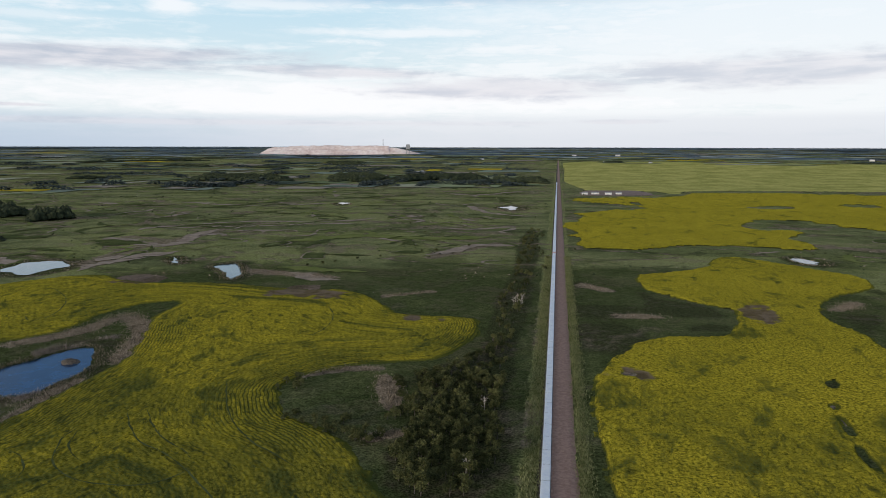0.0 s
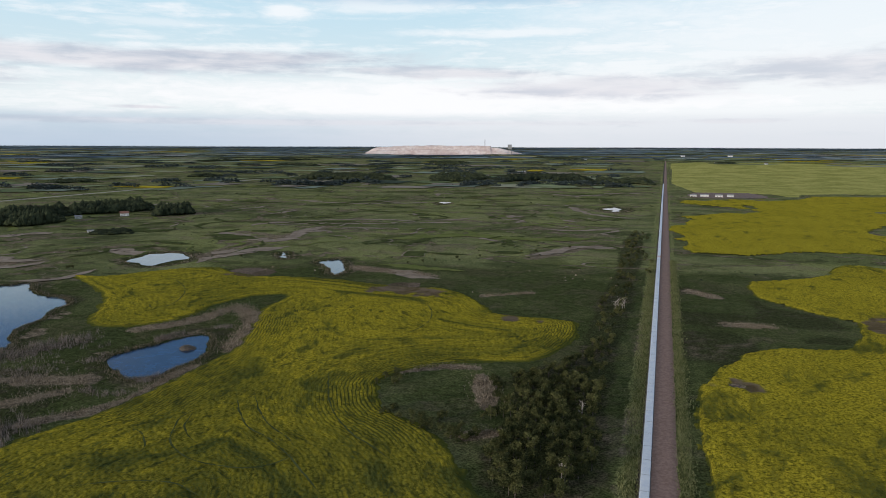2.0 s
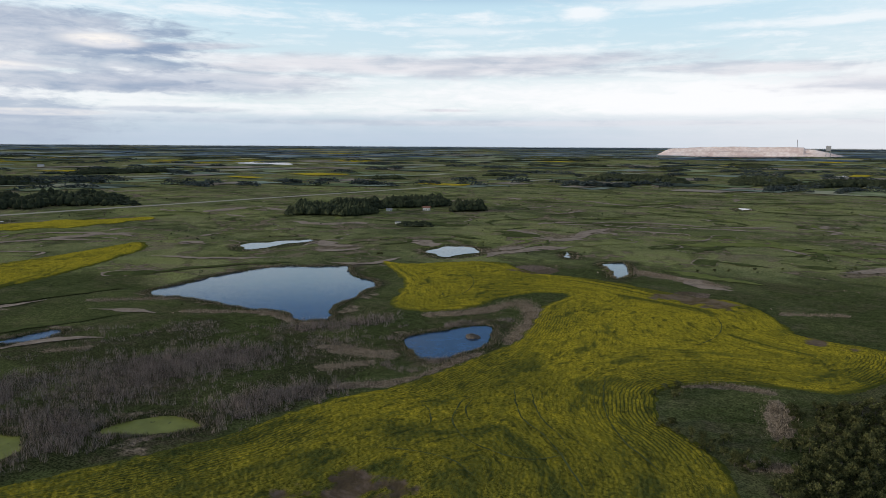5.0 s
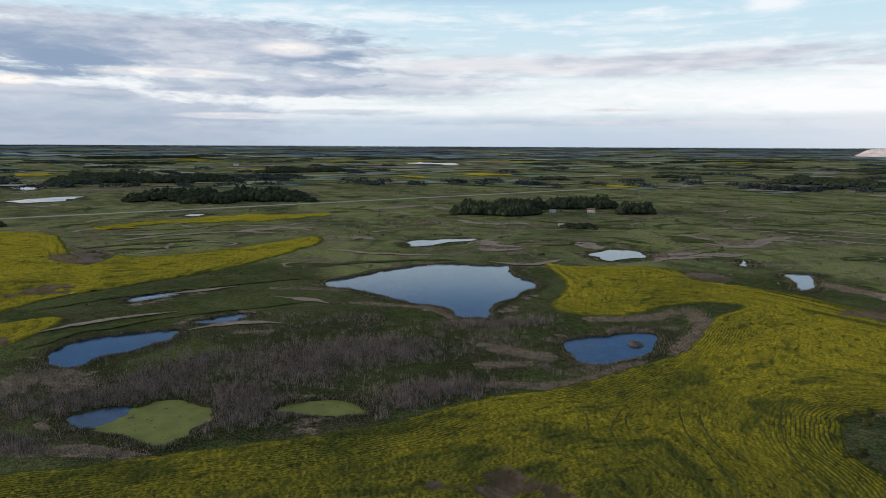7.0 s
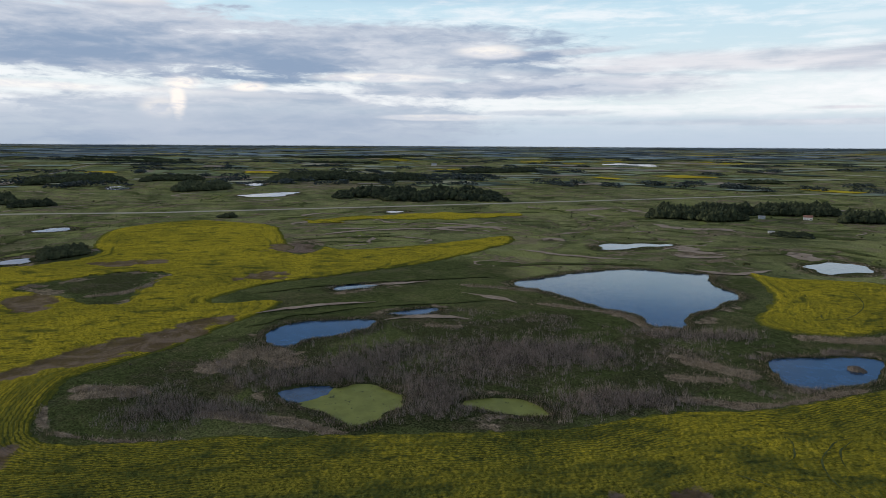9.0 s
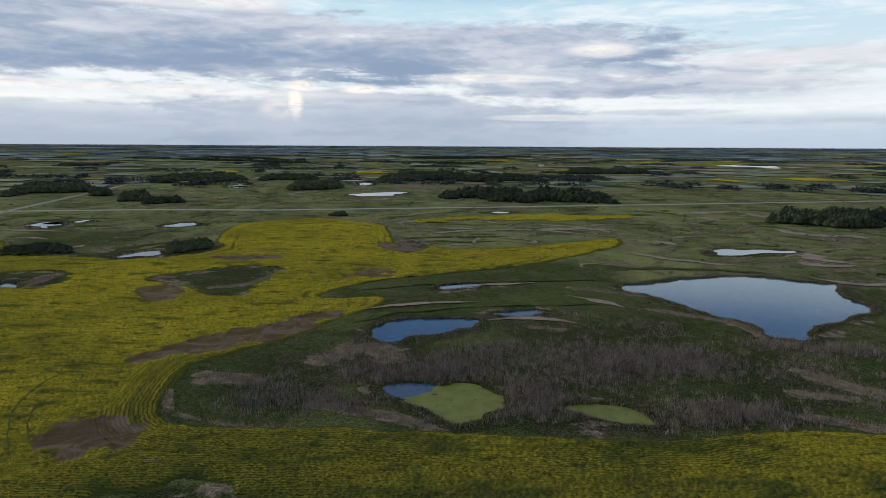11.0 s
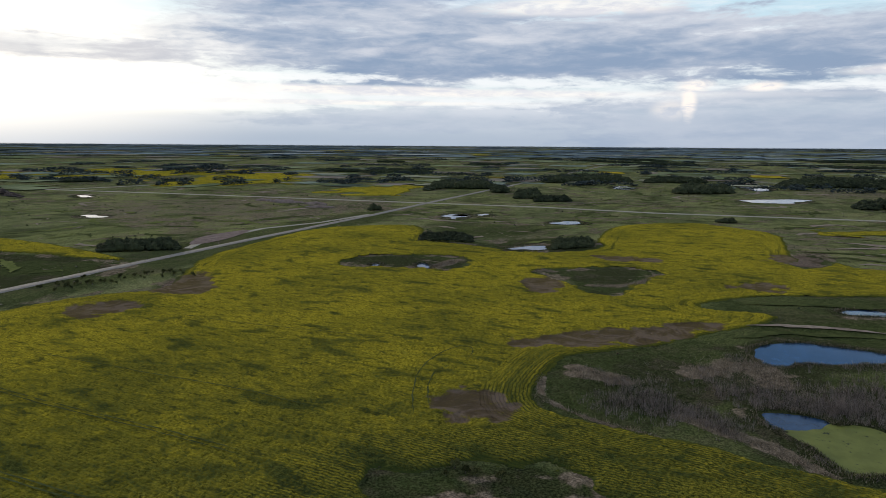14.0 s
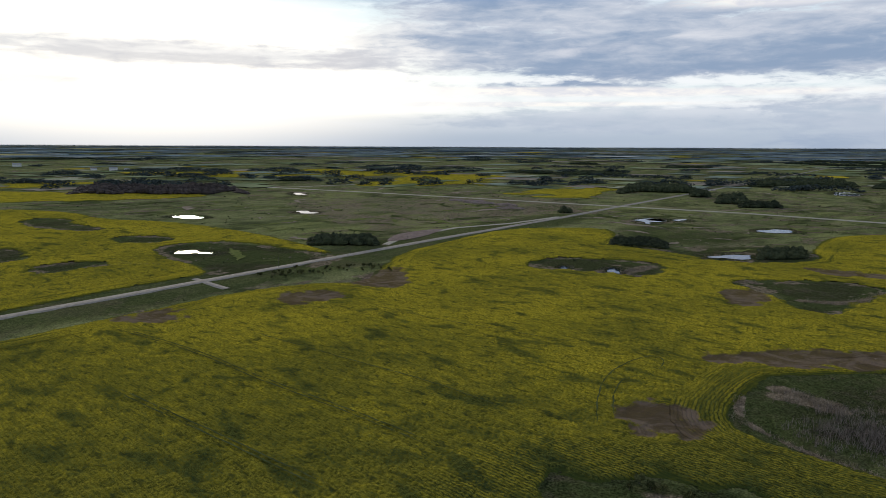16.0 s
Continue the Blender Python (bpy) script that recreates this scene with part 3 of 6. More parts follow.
CANOLA_GAPS["h_ne"] = [(-705, 211), (-781, 240), (-780, 264), (-714, 251), (-677, 221)]
CANOLA_GAPS["m_3"] = [(-472, -306), (-513, -317), (-544, -307), (-520, -285), (-472, -271), (-454, -281)]
CANOLA_GAPS["m_4"] = [(211, 464), (221, 476), (226, 468), (222, 441), (210, 429), (206, 441)]
CANOLA_GAPS["h_e1"] = [(163, 275), (165, 270), (159, 255), (159, 260)]
CANOLA_GAPS["h_e2"] = [(155, 247), (153, 236), (150, 223), (149, 226), (151, 237)]
CANOLA_GAPS["h_e3"] = [(182, 317), (187, 318), (180, 306)]
CANOLA_GAPS["h_e4"] = [(88, 330), (96, 329), (90, 324)]
CANOLA_GAPS["h_e5"] = [(167, 286), (172, 289), (167, 281)]
MUD = []
MUD.append([(-378, -29), (-388, 3), (-394, 34), (-406, 59), (-428, 80), (-450, 100), (-450, 80), (-428, 44), (-410, 6), (-395, -18)])
MUD.append([(-294, -57), (-301, -41), (-288, -25), (-275, -22.6), (-263.3, -32), (-270, -48)])
MUD.append([(211, 464), (221, 476), (226, 468), (222, 441), (210, 429), (206, 441)])
MUD.append([(-576, 123), (-601, 150), (-580, 170), (-561, 149)])
MUD.append([(-280, 578), (-263, 600), (-233, 583), (-234, 557), (-255, 556)])
MUD.append([(-128, 529), (-117, 552), (-96, 545), (-101, 518)])
MUD.append([(-730, 191), (-773, 229), (-744, 254), (-691, 236), (-692, 211)])
MUD.append([(88, 331), (93, 335), (95, 328), (90, 323)])
MUD.append([(-144, 149), (-144, 162), (-138, 173), (-130, 177), (-124, 173), (-128, 155)])
MUD.append([(-394, -325), (-421, -323), (-427, -303), (-408, -288), (-386, -297)])
MUD.append([(-302, -376), (-318, -379), (-331, -364), (-317, -347), (-299, -351)])
MUD.append([(-574, -31), (-581, -12), (-545, -6), (-522, -15), (-529, -27)])
MUD.append([(-715, 25), (-718, 59), (-702, 91), (-688, 73), (-692, 40)])
MUD.append([(-585, 136), (-591, 155), (-574, 154), (-571, 135)])
MUD.append([(-129, 526), (-104, 531), (-75, 511), (-70, 496), (-99, 508), (-126, 513)])
MUD.append([(-28, 451), (-14, 447), (-3, 434), (-14, 437)])
LAKE = [(-462, 323), (-464, 341), (-465, 371), (-471, 395), (-467, 440), (-459, 461), (-435, 475), (-418, 487), (-411, 502), (-394, 477), (-368, 455),
    (-345, 453), (-328, 433), (-330, 416), (-319, 398), (-317, 376), (-309, 352), (-288, 334), (-298, 325), (-307, 321), (-329, 333), (-345, 330),
    (-363, 325), (-397, 327), (-424, 327), (-442, 319)]
LODGE_POND = [(-224, 324), (-221, 334), (-212, 352), (-205, 366), (-196, 376), (-187, 362), (-180, 341), (-177, 334), (-181, 319), (-185, 302), (-192,
    294), (-205, 303), (-218, 314)]
ALGAE_POND = [(-280, 85), (-281, 94), (-288, 104), (-293, 115), (-288, 124), (-275, 128), (-266, 130), (-256, 123), (-254, 114), (-246, 108), (-244,
    97), (-254, 94), (-268, 93), (-274, 89)]
ALGAE_POND_2 = [(-249, 149), (-249, 160), (-238, 175), (-227, 177), (-216, 173), (-220, 166), (-232, 156), (-243, 149)]
SMALL_PONDS = {}
SMALL_PONDS["b"] = [(-216, 638), (-206, 650), (-197, 659), (-184, 625), (-173, 581), (-180, 571), (-195, 612)]
SMALL_PONDS["b2"] = [(-273, 689), (-267, 692), (-249, 657), (-254, 647)]
SMALL_PONDS["c"] = [(-396, 606), (-404, 638), (-393, 673), (-359, 661), (-341, 633), (-350, 599), (-360, 583)]
SMALL_PONDS["d"] = [(-588, 520), (-598, 552), (-581, 585), (-567, 618), (-547, 602), (-554, 564), (-559, 530), (-567, 509)]
SMALL_PONDS["e"] = [(-396, 102), (-408, 111), (-417, 127), (-413, 144), (-402, 173), (-395, 174), (-383, 161), (-378, 141), (-377, 121), (-366, 108),
    (-374, 100)]
SMALL_PONDS["e2"] = [(-412, 185), (-413, 210), (-411, 226), (-398, 221), (-400, 196)]
SMALL_PONDS["dark"] = [(-301, 83), (-301, 96), (-293, 109), (-282, 98), (-280, 87), (-287, 80)]
SMALL_PONDS["f"] = [(-1080, -199), (-1130, -191), (-1128, -160), (-1045, -159), (-1032, -179)]
SMALL_PONDS["f2"] = [(-1112, -148), (-1144, -138), (-1118, -121), (-1088, -129)]
SMALL_PONDS["g"] = [(-1020, -32), (-1058, -6), (-1056, 19), (-1017, 20), (-1002, -13)]
SMALL_PONDS["h"] = [(-751, -64), (-785, -35), (-780, -17), (-748, -24), (-740, -57)]
SMALL_PONDS["i"] = [(-617, -181), (-627, -179), (-622, -172), (-612, -174)]
SMALL_PONDS["i2"] = [(-617, -139), (-643, -138), (-626, -126), (-602, -123)]
SMALL_PONDS["dim"] = [(-510, 185), (-514, 206), (-509, 223), (-497, 220), (-496, 199), (-498, 184)]
SMALL_PONDS["j"] = [(-520, -566), (-531, -571), (-532, -559), (-540, -554), (-533, -540), (-542, -533), (-539, -521), (-532, -519), (-525, -532),
    (-527, -545), (-518, -552)]
SMALL_PONDS["k"] = [(-787, -871), (-806, -855), (-813, -824), (-802, -789), (-778, -797), (-781, -828)]
SMALL_PONDS["l"] = [(-942, -748), (-972, -738), (-953, -686), (-923, -701)]
SMALL_PONDS["m"] = [(-1304, -1040), (-1347, -1046), (-1312, -987), (-1269, -986)]
SMALL_PONDS["n"] = [(-1993, -209), (-2063, -193), (-1992, -161), (-1926, -179)]
SMALL_PONDS["o"] = [(-2298, 468), (-2277, 542), (-2122, 541), (-1957, 529), (-1861, 458), (-2010, 462), (-2143, 471)]
SMALL_PONDS["o2"] = [(-1535, 337), (-1597, 386), (-1602, 435), (-1629, 484), (-1597, 514), (-1498, 445), (-1484, 378)]
SMALL_PONDS["p"] = [(-1975, 101), (-2079, 140), (-2005, 186), (-1879, 153), (-1892, 113)]
SMALL_PONDS["q"] = [(-1066, 462), (-1084, 504), (-1062, 534), (-1035, 491)]
SMALL_PONDS["r"] = [(-1093, -181), (-1121, -179), (-1107, -160), (-1070, -159)]
SMALL_PONDS["a"] = [(100, 1245), (115, 1331), (148, 1319), (151, 1246), (120, 1212)]
SMALL_PONDS["s"] = [(-162, 3129), (-114, 3364), (-53, 3287), (-94, 2996)]
SMALL_PONDS["t"] = [(-212, 1363), (-201, 1391), (-182, 1364), (-193, 1323)]
SMALL_PONDS["u"] = [(-260, 2745), (-257, 2922), (-222, 2747), (-228, 2590)]
SMALL_PONDS["v"] = [(348, 695), (357, 698), (361, 677), (371, 664), (359, 647), (348, 663)]
SMALL_PONDS["x"] = [(-3455, 3056), (-3746, 3533), (-3064, 3340), (-2849, 2959), (-3259, 3073)]
DRY = []
BRUSH = []
DRY.append(([(-606, -131), (-636, -117), (-662, -106)], 5))
DRY.append(([(-616, -143), (-603, -120), (-606, -102)], 4))
DRY.append(([(-630, -29), (-617, -12)], 4))
DRY.append(([(-561, 19), (-563, 46), (-594, 67), (-622, 81)], 5))
DRY.append(([(-428, -556), (-449, -544), (-459, -511)], 6))
DRY.append(([(-601, -135), (-617, -122), (-646, -110)], 6))
DRY.append(([(-242, 377), (-216, 407), (-210, 449), (-182, 415), (-167, 346)], 9))
DRY.append(([(-67, 325), (-53, 337), (-32, 337)], 4.5))
DRY.append(([(-28, 324), (-21, 284)], 6))
DRY.append(([(-28.4, 251), (-15.3, 258.2)], 5))
DRY.append(([(-332, 651), (-341, 777), (-314, 822), (-298, 937)], 11))
DRY.append(([(-391, 852), (-320, 818)], 8))
DRY.append(([(-391, 975), (-250, 1003)], 9))
DRY.append(([(-173, 613), (-117, 593), (-98, 582)], 10))
DRY.append(([(-42, 509), (-7, 526)], 4))
DRY.append(([(-557, 602), (-508, 601), (-499, 564)], 9))
DRY.append(([(-204, 238), (-180, 260), (-176, 301), (-173, 319)], 5))
DRY.append(([(-226, 258), (-213, 274)], 9))
DRY.append(([(-11, 692), (67, 804)], 6))
DRY.append(([(118, 448), (143, 445)], 8))
DRY.append(([(113, 552), (128, 530)], 6))
DRY.append(([(464, 968), (509, 948)], 9))
DRY.append(([(270, 465), (296, 486)], 8))
DRY.append(([(423, 786), (474, 743)], 10))
DRY.append(([(-348, 66), (-371, 93), (-335, 99)], 13))
DRY.append(([(-335, 6), (-325, 28)], 6))
DRY.append(([(-249, 284), (-211, 289)], 10))
DRY.append(([(-287, 49), (-262, 77), (-242, 89)], 5))
DRY.append(([(-371, 196), (-359, 212)], 6))
DRY.append(([(-469, 283), (-427, 318)], 7))
DRY.append(([(-385, 297), (-340, 325), (-305, 318)], 5))
DRY.append(([(-345, 5), (-332, 27)], 5))
DRY.append(([(-335, -13), (-296, -9), (-274.8, 13.2), (-264, 37)], 2.5))
DRY.append(([(50, 1317), (97, 1234), (159, 1171)], 9))
DRY.append(([(144, 2341), (268, 2430)], 20))
DRY.append(([(-26.8, 254.4), (-11.4, 258.9)], 5))
DRY.append(([(325, 1624), (485, 1630)], 22))
BRUSH.append(([(-283, 165), (-292, 203), (-286, 243), (-264, 256)], 16))
BRUSH.append(([(-229, 194), (-215, 216), (-205, 236)], 8))
BRUSH.append(([(-306, 104), (-328, 145), (-328, 169)], 14))
BRUSH.append(([(-288, 140), (-267, 150), (-244, 144)], 8))
BRUSH.append(([(-249, 125), (-241, 140)], 7))
BRUSH.append(([(-295, 302), (-272, 323), (-260, 354)], 8))
BRUSH.append(([(-318, 29), (-295, 46), (-281, 63)], 6))
BRUSH.append(([(-326, 73), (-313, 92), (-301, 134)], 9))
BRUSH.append(([(-268, 131), (-262, 145), (-247, 145)], 6))
BRUSH.append(([(-315, 202), (-284, 223), (-273, 251)], 13))
BRUSH.append(([(-220, 180), (-217, 201), (-213, 229)], 8))
BRUSH.append(([(-297, 19), (-295, 39)], 6))
BELT = [(-16.6, 206.5), (-19.1, 240.3), (-11.1, 272.5), (-10, 306), (-4, 339), (20, 357), (30, 405), (40, 498), (53, 551), (70, 647), (99, 856), (130,
    982), (104, 758), (73, 564), (53, 447), (38, 369), (27, 299), (18.3, 206.6)]
WOODS = []
WOODS.append(((-1354, 486), (-1098, 772), 120, 14))
WOODS.append(((-2227, 600), (-1855, 1045), 150, 14))
WOODS.append(((-769, 782), (-669, 893), 45, 15))
WOODS.append(((-752, 995), (-657, 1101), 45, 14))
WOODS.append(((-594, 988), (-551, 1035), 30, 15))
WOODS.append(((-1691, -357), (-1743, -180), 90, 14))
WOODS.append(((-1654, -184), (-1665, -145), 60, 12))
WOODS.append(((-1439, -113), (-1454, -56), 60, 12))
WOODS.append(((-1376, -69), (-1396, 2), 40, 9))
WOODS.append(((-2168, -85), (-2256, 192), 120, 14))
WOODS.append(((-1713, 238), (-1755, 386), 90, 14))
WOODS.append(((-2231, 224), (-2292, 418), 90, 12))
WOODS.append(((-2060, 555), (-2156, 876), 150, 14))
WOODS.append(((-1032, -1437), (-1230, -1091), 110, 12))
WOODS.append(((-626, -472), (-663, -403), 22, 8))
WOODS.append(((-749, -18), (-759, 27), 25, 6))
WOODS.append(((-783, -172), (-779, -107), 25, 4))
WOODS.append(((-816, 2220), (-478, 2235), 150, 12))
WOODS.append(((-396, 2398), (-183, 2408), 120, 12))
WOODS.append(((-171, 2249), (158, 2264), 150, 13))
WOODS.append(((131, 2123), (321, 2131), 100, 11))
WOODS.append(((-812, 4705), (-512, 4734), 100, 12))
WOODS.append(((-355, 2189), (-199, 2281), 100, 11))
WOODS.append(((-134, 6947), (317, 7010), 120, 14))
WOODS.append(((-1076, 215), (-1075, 239), 10, 8))
WOODS.append(((-1135, -334), (-1144, -317), 8, 9))
WOODS.append(((1171, 5074), (1297, 5087), 80, 12))
WOODS.append(((-554, 783), (-513, 804), 20, 4))
WOODS.append(((-3315, 6146), (-1926, 6654), 60, 10))
WOODS.append(((-1777, 3800), (-1643, 3811), 50, 8))
WOODS.append(((-1539, 3819), (-1269, 3841), 60, 9))
WOODS.append(((-1263, 2350), (-1133, 2357), 50, 8))
WOODS.append(((-1000, 3653), (-811, 3667), 60, 8))
WOODS.append(((-667, 4257), (-512, 4410), 70, 10))
WOODS.append(((-774, 885), (-740, 1000), 45, 14))
WOODS.append(((-2498, 1437), (-2447, 1875), 90, 12))
WOODS.append(((-2488, 4699), (-1845, 5532), 70, 12))
WOODS.append(((-1436, 1845), (-1361, 1955), 40, 9))
WOODS.append(((-5964, 1912), (-5564, 2786), 80, 12))
WOODS.append(((-4160, 1397), (-3957, 1760), 80, 12))
WOODS.append(((-6240, 1929), (-6672, 3629), 60, 12))
WOODS.append(((-2479, 1439), (-2472, 1897), 70, 12))
WOODS.append(((-4473, -1273), (-4464, -1059), 60, 10))
WOODS.append(((-2890, -789), (-2862, -579), 60, 10))
WOODS.append(((-3977, -603), (-3959, -340), 60, 11))
WOODS.append(((-7038, 115), (-5444, 765), 60, 12))
WOODS.append(((-4705, 436), (-4394, 760), 60, 14))
WOODS.append(((-4458, 3465), (-4441, 4016), 80, 14))
WOODS.append(((-2844, -1095), (-2787, -837), 50, 10))
WOODS.append(((-2675, -804), (-2773, -548), 60, 12))
WOODS.append(((-3887, -533), (-4014, -346), 60, 10))
WOODS.append(((-1733, -1410), (-1802, -1365), 40, 9))
WOODS.append(((-3133, -5068), (-3852, -4919), 120, 10))
WOODS.append(((-5477, 10), (-4880, 546), 60, 12))
LUSH = []
LUSH.append([(-290, -20), (-366, -8), (-400, 60), (-340, 70), (-270, 40), (-262, 0)])
LUSH.append([(-400, 60), (-500, 95), (-560, 130), (-610, 240), (-590, 345), (-480, 360), (-440, 280), (-430, 150)])
# wet lowland; its dark green also paints the near ground's dimmer look
LUSH.append([(-20, 150), (-330, -20), (-420, 60), (-520, 180), (-480, 330), (-380, 520), (-220, 640), (0, 620), (120, 640), (260, 600), (330, 480),
    (330, 300), (120, 150)])
LUSH.append([(-66, 286), (-71, 304), (-56, 323), (-31, 327), (-26, 302), (-30, 264), (-38, 258), (-51, 273)])
LUSH.append([(-33, 479), (-10, 518), (26, 563), (59, 616), (39, 480), (6, 454)])
LUSH.append([(-238, 195), (-267, 226), (-249, 242), (-222, 255), (-204, 227), (-214, 208)])
LUSH.append([(104, 418), (124, 405), (172, 406), (193, 448), (176, 473), (132, 472)])
LUSH.append([(20, 207), (31, 299), (48, 392), (55, 392), (28, 207)])
LUSH.append([(-292, 154), (-298, 178), (-282, 202), (-249, 204), (-248, 177), (-262, 156)])
LUSH.append([(-1021, -190), (-970, -83), (-915, -34), (-821, -70), (-880, -178)])
STUBBLE = []
STUBBLE.append([(-1242, -823), (-1527, -573), (-1371, -291), (-1120, -320), (-944, -407), (-797, -458), (-802, -590), (-1160, -968)])
STUBBLE.append([(-2011, 564), (-2035, 827), (-1664, 740), (-1670, 497)])
STUBBLE.append([(-1086, 140), (-1064, 249), (-942, 309), (-924, 215)])
MARSH = []
MARSH.append([(-312, -11), (-350, 2), (-369, 41), (-411, 92), (-406, 181), (-399, 264), (-357, 302), (-287, 300), (-239, 333), (-180, 275), (-199,
    214), (-214, 156), (-246, 86), (-280, 4)])
MARSH.append([(-181, 253), (-221, 280), (-244, 330), (-243, 353), (-202, 396), (-182, 406), (-173, 325)])
MARSH.append([(71, 392), (77, 331), (141, 405), (175, 406), (196, 464), (149, 520), (115, 617)])
MARSH.append([(271, 482), (368, 567), (259, 394), (251, 420)])
MARSH.append([(-290, -12), (-360, 0), (-385, 55), (-330, 60), (-275, 35), (-270, 5)])
CREEKS = []
CREEKS.append(([(-336, 660), (-331, 680), (-315, 693), (-289, 705), (-277, 740)], 9, 'dry'))
CREEKS.append(([(-415, 848), (-384, 822), (-354, 788), (-318, 777), (-296, 780), (-304, 821), (-312, 897), (-300, 932)], 8, 'dry'))
CREEKS.append(([(-375, 937), (-319, 966), (-252, 967), (-194, 1004), (-199, 1027), (-270, 1035), (-325, 1012), (-378, 966)], 4, 'dry'))
CREEKS.append(([(-144, 632), (-127, 603), (-106, 573), (-86, 567)], 7, 'dry'))
CREEKS.append(([(-19, 709), (10, 732), (36, 786), (67, 781), (92, 784)], 6, 'dry'))
CREEKS.append(([(-518, 1393), (-411, 1319), (-299, 1320), (-221, 1386)], 5, 'dry'))
CREEKS.append(([(-182, 1029), (-117, 1063), (-102, 1091)], 4, 'dry'))
CREEKS.append(([(-64, 1052), (-46, 1071), (-27, 1040), (-45, 1014)], 4, 'dry'))
CREEKS.append(([(48, 1324), (59, 1230), (89, 1161), (130, 1119), (158, 1132)], 5, 'dry'))
CREEKS.append(([(19, 1638), (96, 1610), (189, 1765), (243, 1707)], 7, 'dry'))
CREEKS.append(([(-11, 953), (34, 932), (81, 958), (114, 975)], 4, 'dry'))
CREEKS.append(([(-730, 757), (-654, 740), (-645, 801), (-608, 779)], 8, 'dry'))
CREEKS.append(([(-546, 618), (-505, 588), (-478, 602)], 9, 'dry'))
CREEKS.append(([(-466, 658), (-442, 680), (-406, 637)], 9, 'dry'))
CREEKS.append(([(-330, 609), (-321, 656), (-297, 691)], 6, 'dry'))
CREEKS.append(([(-655, 500), (-662, 531), (-632, 524)], 9, 'dry'))
CREEKS.append(([(-505, 558), (-477, 558), (-469, 597)], 9, 'dry'))
CREEKS.append(([(-814, 424), (-815, 525), (-777, 536)], 8, 'dry'))
CREEKS.append(([(-942, 768), (-963, 867), (-934, 898)], 12, 'dry'))
CREEKS.append(([(-124, 716), (-101, 707), (-71, 699)], 5, 'sedge'))
CREEKS.append(([(-444, 1250), (-407, 1306), (-353, 1355)], 8, 'sedge'))
CREEKS.append(([(-380, 973), (-326, 988), (-270, 1003)], 6, 'sedge'))
CREEKS.append(([(-630, 834), (-573, 837), (-511, 829), (-475, 863)], 8, 'sedge'))
CREEKS.append(([(-430, 810), (-379, 808), (-335, 780)], 8, 'sedge'))
CREEKS.append(([(-169, 1336), (-79, 1296), (-16, 1356)], 6, 'sedge'))
CREEKS.append(([(59, 1643), (116, 1712), (164, 1657)], 8, 'sedge'))
CREEKS.append(([(-680, 583), (-665, 602)], 8, 'grass'))
CREEKS.append(([(-154, 627), (-110, 623), (-67, 610)], 7, 'grass'))
CREEKS.append(([(-691, 592), (-683, 610)], 8, 'grass'))
CREEKS.append(([(-184, 809), (-110, 872), (-9, 829), (60, 864)], 10, 'grass'))
CREEKS.append(([(-516, 124), (-522, 169), (-520, 214), (-507, 269), (-489, 325)], 3.6, 'sedge'))
CREEKS.append(([(-505, 208), (-498, 244), (-494, 267)], 3.0, 'dry'))
CREEKS.append(([(-419, 95), (-438, 134), (-438, 180), (-428, 227), (-410, 273)], 3.0, 'sedge'))
CREEKS.append(([(-442, 263), (-419, 279), (-395, 282)], 3.6, 'dry'))
CREEKS.append(([(-448, 108), (-458, 148), (-444, 200)], 2.4, 'dry'))
CREEKS.append(([(-824, 291), (-845, 366), (-823, 438), (-765, 473)], 4.2, 'dry'))
CREEKS.append(([(-797, 247), (-784, 325), (-765, 376)], 4.2, 'sedge'))
CREEKS.append(([(-884, 470), (-832, 514), (-752, 517)], 5.4, 'dry'))
CREEKS.append(([(-610, 435), (-540, 456), (-500, 497)], 3.6, 'dry'))
CREEKS.append(([(-527, 363), (-512, 433), (-461, 489)], 3.0, 'sedge'))
CREEKS.append(([(-917, 348), (-898, 406), (-904, 481)], 4.2, 'grass'))
CREEKS.append(([(-438, 502), (-398, 509), (-397, 565)], 3.6, 'dry'))
CREEKS.append(([(-396, 178), (-391, 212), (-369, 228)], 3.0, 'dry'))
PALE_FIELD = [(316, 1795), (618, 3591), (969, 5667), (1630, 5518), (2154, 5173), (3003, 4744), (3293, 4220), (1439, 1836), (1117, 1755), (897, 1792),
    (628, 1806), (552, 1632), (536, 1803)]
BUSH_LINES = []
BUSH_LINES.append(([(-63, 306), (-70, 317), (-73, 306)], 6, [3, 4]))
BUSH_LINES.append(([(-62, 274), (-50, 264), (-40, 258), (-31, 250)], 14, [3, 4]))
BUSH_LINES.append(([(-10, 300), (-6, 318), (-12, 330)], 24, [3, 4]))
BUSH_LINES.append(([(-50, 268), (-44, 266), (-38, 260)], 9, [3, 4]))
BUSH_LINES.append(([(-36, 248), (-30, 248), (-25, 253)], 8, [3, 4]))
BUSH_LINES.append(([(-23, 318), (-16, 306), (-16, 279), (-17, 262)], 16, [1, 3, 4]))
BUSH_LINES.append(([(-225, -40), (-222, -28), (-218, -20)], 6, [4]))
BUSH_LINES.append(([(-461, -394), (-491, -371), (-528, -351), (-534, -313)], 44, [3, 4]))
BUSH_LINES.append(([(-780, -165), (-782, -110)], 14, [4]))
BUSH_LINES.append(([(95, 600), (110, 780), (135, 960)], 16, [3, 4]))
BUSH_LINES.append(([(-430, 560), (-250, 690)], 6, [4]))
BUSH_LINES.append(([(-130, 640), (-60, 700), (40, 780)], 8, [4]))
PONDS = dict(LAKE=LAKE, LODGE_POND=LODGE_POND, **SMALL_PONDS)
GREEN_PONDS = (ALGAE_POND, ALGAE_POND_2)


